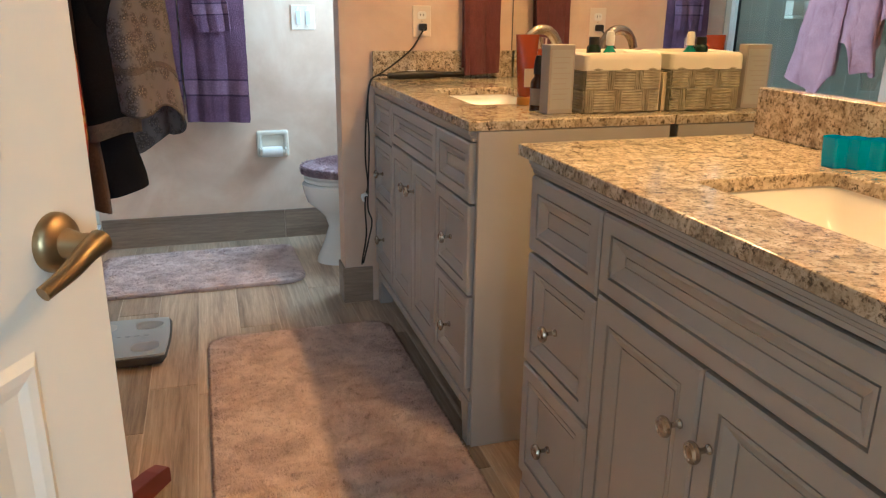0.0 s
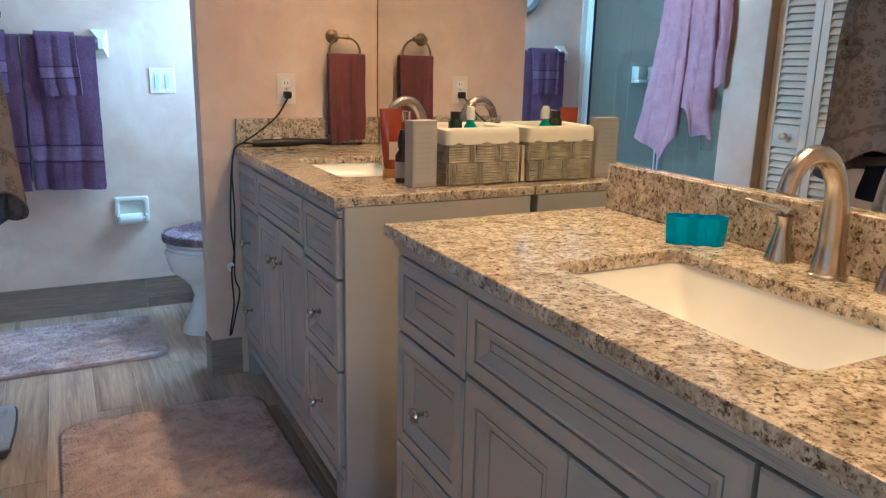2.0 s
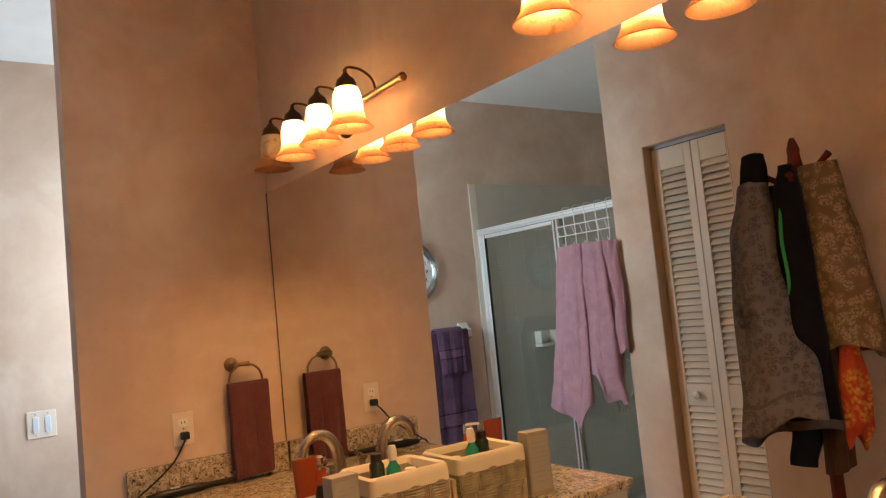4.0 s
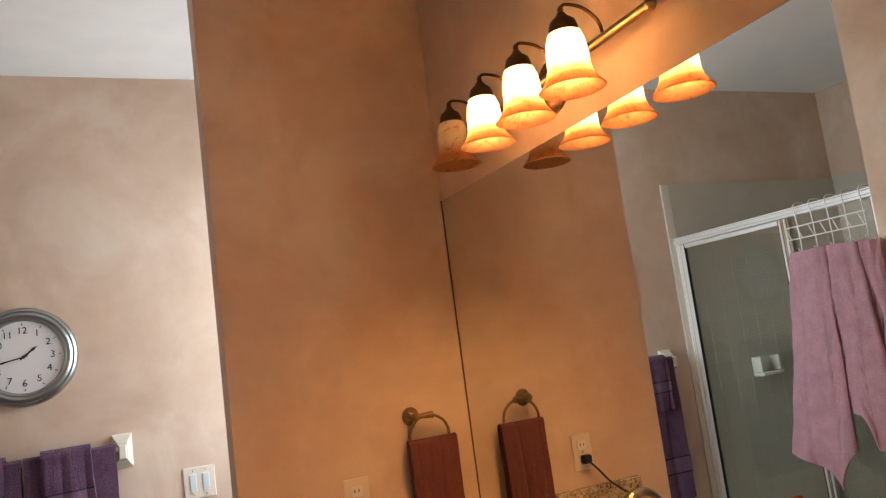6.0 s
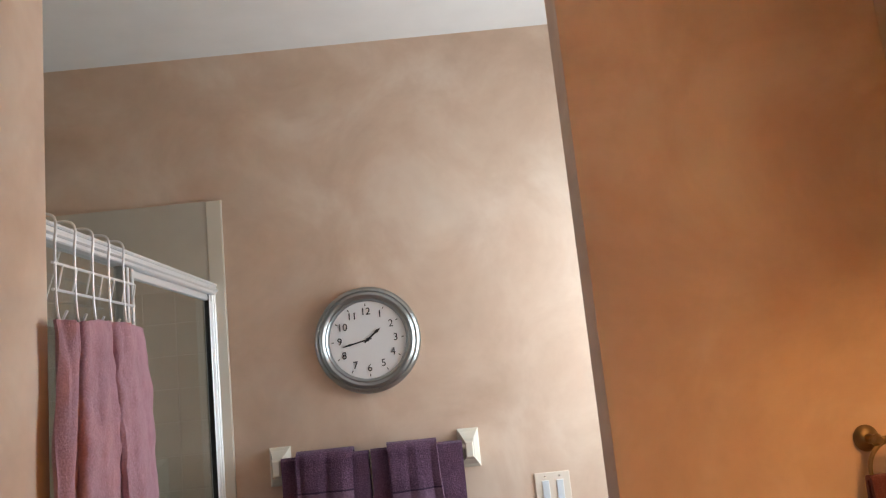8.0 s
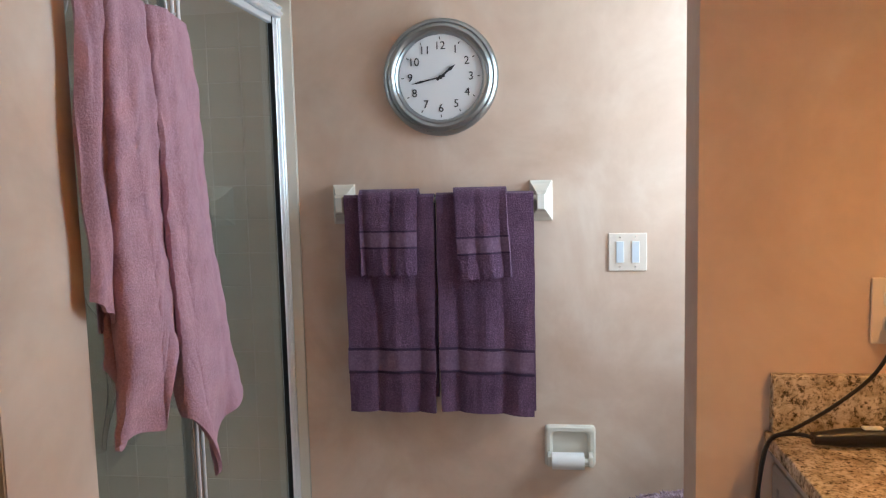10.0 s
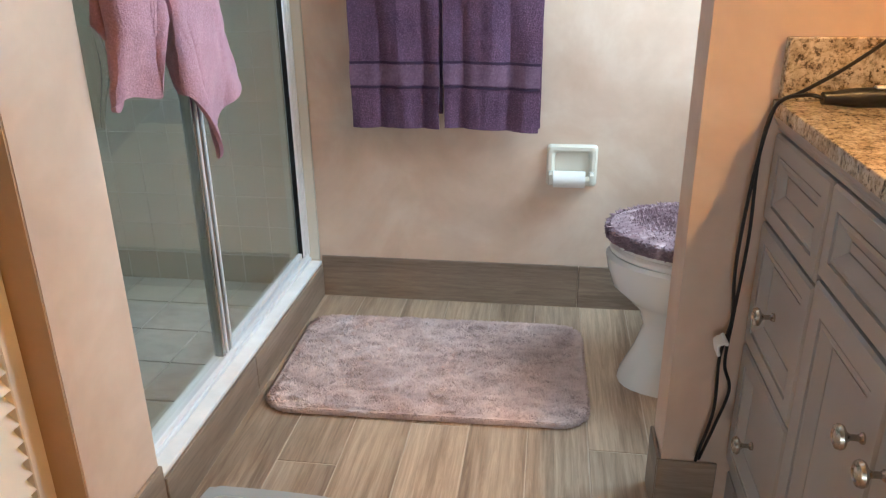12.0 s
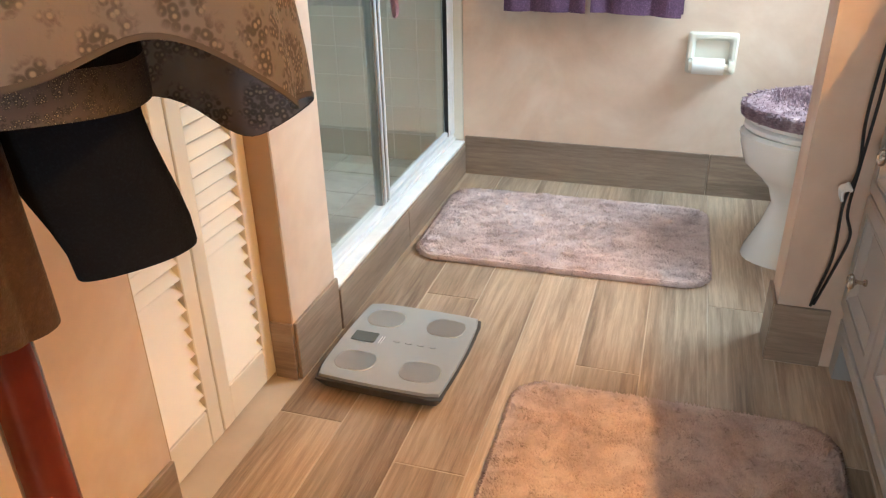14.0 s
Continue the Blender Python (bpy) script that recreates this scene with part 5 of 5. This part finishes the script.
garment("skirt", "brown floral cotton skirt hung from the clothes stand", "skirt",
        [(1.790, 0.020, 2.005, 0.030, 0.065), (1.70, 0.025, 2.000, 0.040, 0.075), (1.50, 0.03, 1.985, 0.05, 0.095), (1.30, 0.03, 1.965, 0.055, 0.105), (1.185, 0.03, 1.960, 0.06, 0.110)], BROWN_FLORAL, 6, 0.10, 14.0, 0.003, lambda a: 0.05 * max(0, -math.sin(a)) + 0.02 * math.sin(2 * a))
garment("scarf", "red and gold floral silk scarf tied below the skirt", "scarf",
        [(1.180, 0.030, 1.975, 0.020, 0.030), (1.05, 0.04, 1.970, 0.028, 0.048), (0.93, 0.04, 1.975, 0.026, 0.045), (0.865, 0.04, 1.985, 0.018, 0.030)], RED_FLORAL, 5, 0.16, 17.0, 0.002, lambda a: 0.03 * math.sin(2 * a))
garment("jacket", "brown cloth jacket hung at the back of the stand", "jacket",
        [(1.70, 0.000, 2.050, 0.025, 0.025), (1.45, 0.015, 2.040, 0.035, 0.040), (1.05, 0.035, 2.045, 0.036, 0.045), (0.775, 0.050, 2.045, 0.034, 0.044)], BROWN_CLOTH, 5, 0.12, 23.0, 0.004, lambda a: 0.02 * math.sin(a + 1))


# ---- wire rack and pink towel at the shower ----
rack = thing("over_door_rack", "white wire rack hooked over the shower header", "wire rack")
xr = gx + 0.040
for z in (1.790, 1.738):
    part("crossbar", tube([(xr, 3.235, z), (xr, 3.615, z)], 0.0032, 8), ALU, rack, smooth=True)
for k in range(5):
    y = 3.250 + k * 0.078
    pts = [(gx - 0.036, y, 1.845), (gx - 0.036, y, 1.880), (gx, y, 1.890), (xr - 0.002, y, 1.880), (xr, y - 0.004, 1.82), (xr + 0.004, y - 0.010, 1.72), (xr + 0.012, y - 0.012, 1.676), (xr + 0.026, y - 0.012, 1.695)]
    part("hook", tube(smooth_path(pts, 5), 0.0028, 8), ALU, rack, smooth=True)
for k in range(7):
    y = 3.25 + k * 0.058
    part("tie", tube([(xr + 0.002, y, 1.738), (xr + 0.002, y + 0.022, 1.790)], 0.0020, 6), ALU, rack, smooth=True)


def pink_towel():
    t = thing("bath_towel", "mauve pink terry bath towel draped over the wire rack", "towel")

    def main(u, v):
        top = blend(u, [(0, 1.672), (0.5, 1.684), (1, 1.682)])
        low = blend(u, [(0, 1.02), (0.15, 0.875), (0.22, 0.90), (0.30, 0.885), (0.38, 1.018), (0.51, 1.018), (0.59, 0.87), (0.72, 0.722), (0.84, 0.80), (1, 0.835)])
        z = top + (low - top) * v
        y = (3.212 + 0.361 * u) * (1 - v) + blend(u, [(0, 3.200), (0.15, 3.235), (0.32, 3.385), (0.40, 3.405), (0.50, 3.462), (0.58, 3.475), (0.72, 3.555), (0.86, 3.670), (1, 3.728)]) * v
        fold = blend(u, [(0, -0.012), (0.10, -0.006), (0.22, 0.042), (0.32, 0.046), (0.46, 0.014), (0.51, 0.004), (0.60, 0.036), (0.75, 0.046), (0.90, 0.020), (1, -0.016)])
        curl = 0.022 * max(0.0, v - 0.85) / 0.15 * math.sin(u * 21)
        crumple = 0.012 * nz(u * 5, v * 3) + 0.0045 * nz(u * 13 + v * 8, v * 15 - u * 6, 2.0) + 0.0016 * nz(u * 26 + v * 16, v * 30 - u * 12, 7.0)
        out = fold * (0.35 + 0.75 * v)
        x = max(-0.255 + out + crumple + curl, gx + 0.036)
        return Vector((x, y - 1.6 * (out - 0.012), z))

    part("cloth", sheet(main, 120, 130, 0.008), PINK, t, smooth=True)

    def flap(u, v):
        z = 1.672 - v * blend(u, [(0, 0.52), (0.5, 0.545), (1, 0.57)])
        y = 3.172 + 0.062 * u + 0.008 * math.sin(v * 9) - 0.004 * v
        x = LX + 0.022 + 0.012 * math.sin(u * 3.0) + 0.012 * nz(u * 3, v * 4, 4.0)
        return Vector((x, y, z))

    part("side_fold", sheet(flap, 12, 40, 0.007), PINK, t, smooth=True)

    def back(u, v):
        z = 1.682 - 0.60 * v
        return Vector((gx + 0.038 + 0.003 * math.sin(u * 9), 3.245 + 0.32 * u, z))

    part("back_fold", sheet(back, 20, 20, 0.006), PINK, t, smooth=True)


pink_towel()
dish = thing("soap_dish", "white ceramic soap dish on the tiled shower wall", "soap dish")
part("tray", boxes([(-0.81, -0.67, TY - 0.085, TY - 0.011, 1.115, 1.135), (-0.81, -0.795, TY - 0.075, TY - 0.011, 1.135, 1.215), (-0.685, -0.67, TY - 0.075, TY - 0.011, 1.135, 1.215), (-0.795, -0.685, TY - 0.020, TY - 0.011, 1.135, 1.215)], 0.005, 2), CERAMIC, dish, smooth=True)
bag = garment("shower_pouf", "clear plastic bag hanging inside the shower", "plastic bag", [(1.12, -0.42, 3.40, 0.012, 0.012), (1.05, -0.42, 3.40, 0.04, 0.05), (0.93, -0.42, 3.40, 0.05, 0.06), (0.80, -0.42, 3.41, 0.02, 0.03)], CLEAR, 5, 0.2, 31.0, 0.001, nv=20, nu=30)
part("cord", tube([(-0.42, 3.40, 1.115), (-0.42, 3.40, 1.62), (gx - 0.030, 3.40, 1.845)], 0.0015, 6), PLASTIC, bag)


# ---- on the counters ----
def basket():
    b = thing("storage_basket", "grey-green woven seagrass basket with a cream liner, full of toiletries", "basket", at=(1.318, 2.345, 0.8955), turn=0)
    w, d, h = 0.106, 0.084, 0.134
    bm = bmesh.new()
    lo = rounded(-w + 0.006, w - 0.006, -d + 0.006, d - 0.006, 0.012, 3)
    hi = rounded(-w, w, -d, d, 0.012, 3)
    va = [bm.verts.new((x, y, 0.0)) for x, y in lo]
    vb = [bm.verts.new((x, y, h)) for x, y in hi]
    vc = [bm.verts.new((x * 0.95, y * 0.94, h)) for x, y in hi]
    vd = [bm.verts.new((x * 0.94, y * 0.93, 0.06)) for x, y in lo]
    n = len(va)
    for p, q in ((va, vb), (vb, vc), (vc, vd)):
        for i in range(n):
            bm.faces.new((p[i], p[(i + 1) % n], q[(i + 1) % n], q[i]))
    bm.faces.new(va[::-1])
    bm.faces.new(vd)
    part("body", bm, SEAGRASS, b)
    rnd = random.Random(4)
    # woven bundles: wide blocks of lying strands between narrow upright ones, two courses set off from each other
    for side in range(4):
        half = w if side % 2 == 0 else d
        off = d if side % 2 == 0 else w
        for r in range(2):
            z0, z1 = r * (h - 0.02) / 2 + 0.002, (r + 1) * (h - 0.02) / 2 + 0.001
            x, upright = -half, r == 0
            while x < half - 0.004:
                wide = min(0.024 if upright else 0.058, half - x)
                bm = bmesh.new()
                for k in range(4 if upright else 8):
                    if upright:
                        q = x + (k + 0.5) * wide / 4
                        a, e = (q, -off - 0.001, z0), (q + rnd.uniform(-0.002, 0.002), -off - 0.001, z1)
                    else:
                        z = z0 + (k + 0.5) * (z1 - z0) / 8
                        a, e = (x, -off - 0.0005, z), (x + wide, -off - 0.0005, z + rnd.uniform(-0.0015, 0.0015))
                    m = Vector(a).lerp(Vector(e), 0.5) + Vector((0, -0.0035 if not upright else -0.001, 0))
                    tube([a, m, e], 0.0042 if not upright else 0.0024, 6, bm)
                bmesh.ops.transform(bm, matrix=pose(0, 0, 0, 0, 0, 90 * side), verts=bm.verts[:])
                part("weave", bm, SEAGRASS, b)
                x, upright = x + wide, not upright
    bm = bmesh.new()
    rings = []
    for k, z in ((0.94, h - 0.03), (0.945, h + 0.014), (1.00, h + 0.020), (1.055, h + 0.014), (1.065, h), (1.075, h - 0.024)):
        rings.append([bm.verts.new((x * k, y * k + 0.0015 * nz(x * 30, y * 30, z * 20), z + 0.004 * nz(x * 22, y * 22))) for x, y in rounded(-w, w, -d, d, 0.014, 6)])
    for p, q in zip(rings, rings[1:]):
        for i in range(len(p)):
            bm.faces.new((p[i], p[(i + 1) % len(p)], q[(i + 1) % len(p)], q[i]))
    part("liner", bm, LINEN, b, "cream cloth liner folded over the rim", True)
    part("liner_floor", slab(rounded(-w * 0.93, w * 0.93, -d * 0.92, d * 0.92, 0.01, 3), 0.0605, 0.066), LINEN, b)


basket()


def bottle(name, label, x, y, z, prof, material, cap=None, cap_prof=None, cap_label=""):
    b = thing(name, label, "bottle", at=(x, y, z))
    part("body", lathe(prof, 22), material, b, smooth=True)
    if cap:
        part("cap", lathe(cap_prof, 20), cap, b, cap_label, True)
    return b


zi = 0.8955 + 0.0665
bottle("spray_bottle", "small teal spray bottle with a white cap in the basket", 1.320, 2.345, zi, [(0, 0), (0.020, 0), (0.021, 0.04), (0.018, 0.082), (0.009, 0.095), (0.009, 0.10), (0, 0.10)], TEAL_BOTTLE, PLASTIC, [(0.011, 0.1005), (0.0115, 0.125), (0.009, 0.136), (0, 0.137), (0, 0.1005)], "white spray cap")
bottle("bottle", "dark green bottle with a black cap in the basket", 1.278, 2.355, zi, [(0, 0), (0.019, 0), (0.019, 0.095), (0.014, 0.102), (0, 0.102)], DARK_GREEN, BLACK, [(0.014, 0.1025), (0.014, 0.122), (0, 0.123), (0, 0.1025)], "black cap")
bottle("jar", "white cosmetic jar in the basket", 1.372, 2.350, zi, [(0, 0), (0.018, 0), (0.018, 0.062), (0.014, 0.070), (0, 0.071)], PLASTIC)
bottle("jar", "pink cosmetic jar in the basket", 1.245, 2.345, zi, [(0, 0), (0.016, 0), (0.016, 0.060), (0, 0.063)], mat("pink_plastic", (0.60, 0.22, 0.22), 0.4))
clip = thing("hair_clip", "small black hair clip on top of the basket", "hair clip", at=(1.372, 2.300, zi + 0.048))
part("jaw", boxes([(-0.018, 0.018, -0.006, 0.006, -0.048, 0.012)], 0.003, 2), BLACK, clip)
for k in range(4):
    part("tooth", tube([(-0.015 + 0.010 * k, 0, 0.010), (-0.018 + 0.012 * k, 0, 0.026)], 0.003, 6), BLACK, clip)

tubeb = thing("lotion_tube", "clear amber lotion tube standing on an orange cap", "tube", at=(1.140, 2.480, 0.8955))
part("cap", lathe([(0, 0), (0.024, 0), (0.024, 0.018), (0.020, 0.022), (0, 0.022)], 22), ORANGE, tubeb, "orange cap", True)
bm = lathe([(0.019, 0.0225), (0.024, 0.035), (0.027, 0.11), (0.030, 0.185), (0.030, 0.190), (0, 0.190), (0, 0.0225)], 24)
for v in bm.verts:
    k = max(0.0, (v.co.z - 0.05) / 0.14)
    v.co.y *= 1 - 0.85 * k
    v.co.x *= 1 + 0.15 * k
part("body", bm, AMBER, tubeb, smooth=True)
part("label_panel", boxes([(-0.016, 0.016, -0.0255, -0.0245, 0.05, 0.10)]), BOX_CREAM, tubeb)
b = bottle("dropper_bottle", "small dark amber bottle with a grey label", 1.128, 2.372, 0.8955, [(0, 0), (0.019, 0), (0.019, 0.072), (0.010, 0.086), (0.010, 0.092), (0, 0.092)], mat("dark_amber_glass", (0.06, 0.02, 0.008), 0.1), BLACK, [(0.012, 0.0925), (0.012, 0.118), (0.007, 0.14), (0, 0.142), (0, 0.0925)], "black dropper cap")
part("label_panel", lathe([(0.0195, 0.012), (0.0195, 0.056)], 22), BOX_GREY, b)
b = bottle("jar", "tall clear plastic jar with an amber gel", 1.185, 2.520, 0.8955, [(0, 0), (0.033, 0), (0.034, 0.01), (0.034, 0.13), (0.028, 0.15), (0, 0.15)], AMBER, CLEAR, [(0.030, 0.1505), (0.030, 0.180), (0, 0.182), (0, 0.1505)], "clear lid")

carton = thing("carton", "tall grey cosmetics carton with small print on it", "box", at=(1.146, 2.292, 0.8955), turn=6)
part("body", box(-0.037, 0.037, -0.021, 0.021, 0, 0.172, 0.0012), BOX_GREY, carton)
part("front_label", box(-0.031, 0.031, -0.0222, -0.0212, 0.012, 0.160), painted("pale_carton_label", (0.40, 0.40, 0.405), 0.5, 0.04), carton)
for k in range(9):
    part("print_line", boxes([(-0.025, 0.025 - 0.006 * (k % 3), -0.0229, -0.0223, 0.140 - k * 0.013, 0.1425 - k * 0.013)]), mat("grey_print", (0.365, 0.34, 0.325), 0.6), carton)
caddy = thing("carton", "small cream carton standing beside the basket at the mirror", "box", at=(1.432, 2.330, 0.8955))
part("body", box(-0.006, 0.008, -0.055, 0.055, 0, 0.100, 0.001), BOX_CREAM, caddy)
part("edge_strip", boxes([(-0.0068, -0.0061, -0.055, -0.047, 0.0, 0.100), (-0.0068, -0.0061, 0.047, 0.055, 0.0, 0.100)]), SEAGRASS, caddy)

iron = thing("curling_iron", "black curling iron lying on the granite", "curling iron")
pts = [(0.925, 3.262, 0.912), (1.02, 3.268, 0.9135), (1.12, 3.275, 0.9135), (1.225, 3.285, 0.912)]
part("barrel", tube(smooth_path(pts, 6), lambda t: blend(t, [(0, 0.010), (0.2, 0.0155), (0.6, 0.0155), (0.66, 0.011), (1, 0.010)]), 14), BLACK, iron, smooth=True)
part("switch", boxes([(1.00, 1.03, 3.257, 3.269, 0.928, 0.932)], 0.001), PLASTIC, iron)
cord = thing("power_cord", "black power cord from the outlet over the counter's edge", "cord")
plug = (1.0755, PY - 0.012, 1.083)
part("plug", boxes([(plug[0] - 0.014, plug[0] + 0.014, PY - 0.036, PY - 0.0085, plug[2] - 0.013, plug[2] + 0.013)], 0.005, 2), BLACK, cord, smooth=True)
run = [(plug[0], PY - 0.036, 1.078), (1.055, PY - 0.050, 1.050), (1.020, PY - 0.062, 1.005), (0.955, PY - 0.070, 0.955), (0.900, PY - 0.066, 0.918), (0.866, PY - 0.052, 0.890), (0.856, PY - 0.040, 0.80), (0.860, PY - 0.036, 0.66), (0.854, PY - 0.034, 0.50),
       (0.852, PY - 0.030, 0.40), (0.866, PY - 0.034, 0.345), (0.850, PY - 0.030, 0.26), (0.830, PY - 0.024, 0.172)]
part("cable", tube(smooth_path(run, 8), 0.0032, 8), BLACK, cord, smooth=True)
run = [(0.928, 3.262, 0.912), (0.905, 3.270, 0.915), (0.872, 3.288, 0.902), (0.858, 3.292, 0.86), (0.846, 3.296, 0.74), (0.842, 3.300, 0.60), (0.850, 3.304, 0.50), (0.838, 3.306, 0.42), (0.842, 3.310, 0.30), (0.828, 3.320, 0.20), (0.824, 3.323, 0.168)]
part("cable", tube(smooth_path(run, 8), 0.0032, 8), BLACK, cord, smooth=True)
claw = thing("hair_claw", "small ribbed white hair clip caught on the power cord", "hair clip", at=(0.838, 3.300, 0.452))
for k in range(6):
    part("rib", tube(smooth_path([(0.0, 0.010 - 0.006 * k, 0.010), (-0.012, 0.008 - 0.006 * k, 0.004), (-0.010, 0.004 - 0.006 * k, -0.014)], 4), 0.003, 6), PLASTIC, claw, smooth=True)
part("spine", tube([(0.002, 0.014, 0.010), (0.002, -0.024, 0.010)], 0.004, 8), PLASTIC, claw)

tray = thing("soap_tray", "translucent teal plastic cup with three lobes on the granite", "soap holder", at=(1.350, 1.512, 0.8955), turn=-38)
out, inn = [], []
for k in range(60):
    a = 2 * math.pi * k / 60
    c, s = math.cos(a), math.sin(a)
    rx = 0.062 * math.copysign(abs(c) ** 0.55, c)
    ry = (0.0225 + 0.0065 * math.cos(3 * rx / 0.062 * 3.14)) * math.copysign(abs(s) ** 0.6, s)
    out.append((rx, ry))
bm = bmesh.new()
rings = [[bm.verts.new((x * f * 0.9, y * f2 * 0.95, z)) for x, y in out] for f, f2, z in ((0.93, 0.90, 0), (0.97, 0.96, 0.02), (1.0, 1.0, 0.052), (0.965, 0.91, 0.052), (0.93, 0.86, 0.008))]
for p, q in zip(rings, rings[1:]):
    for i in range(60):
        bm.faces.new((p[i], p[(i + 1) % 60], q[(i + 1) % 60], q[i]))
bm.faces.new(rings[0][::-1])
bm.faces.new(rings[-1])
part("cup", bm, CYAN, tray, smooth=True)


# ---- floor planks, laid last ----
def planks():
    rnd = random.Random(7)
    length, width = 0.914, 0.148
    me = {}

    def plank(w, l):
        key = (round(w, 3), round(l, 2))
        if key not in me:
            bm = box(-w / 2 + 0.0016, w / 2 - 0.0016, -l / 2 + 0.0016, l / 2 - 0.0016, -0.010, 0.0)
            bmesh.ops.bevel(bm, geom=[e for e in bm.edges if all(v.co.z > -0.001 for v in e.verts)], offset=0.0012, segments=1, affect="EDGES")
            me[key] = solid("plank", bm, PLANK)
        return me[key]

    joints = {0: 3.43, 1: 2.778, 2: 3.62, 3: 3.20}
    for k in range(-2, 12):
        x0, x1 = 0.038 + (k - 1) * width, 0.038 + k * width
        x0, x1 = max(x0, LX + 0.001), min(x1, MX + 0.004)
        if x1 - x0 < 0.02:
            continue
        y = joints.get(k, 3.0 + rnd.uniform(-0.4, 0.4)) - 4 * length
        while y < TY:
            a, b = max(y, 0.0), min(y + length, TY - 0.001)
            if b - a > 0.03:
                ob = new("plank", plank(x1 - x0, b - a))
                ob.parent = floor
                ob.location = ((x0 + x1) / 2, (a + b) / 2, 0.0)
            y += length


shower_tiles()
planks()
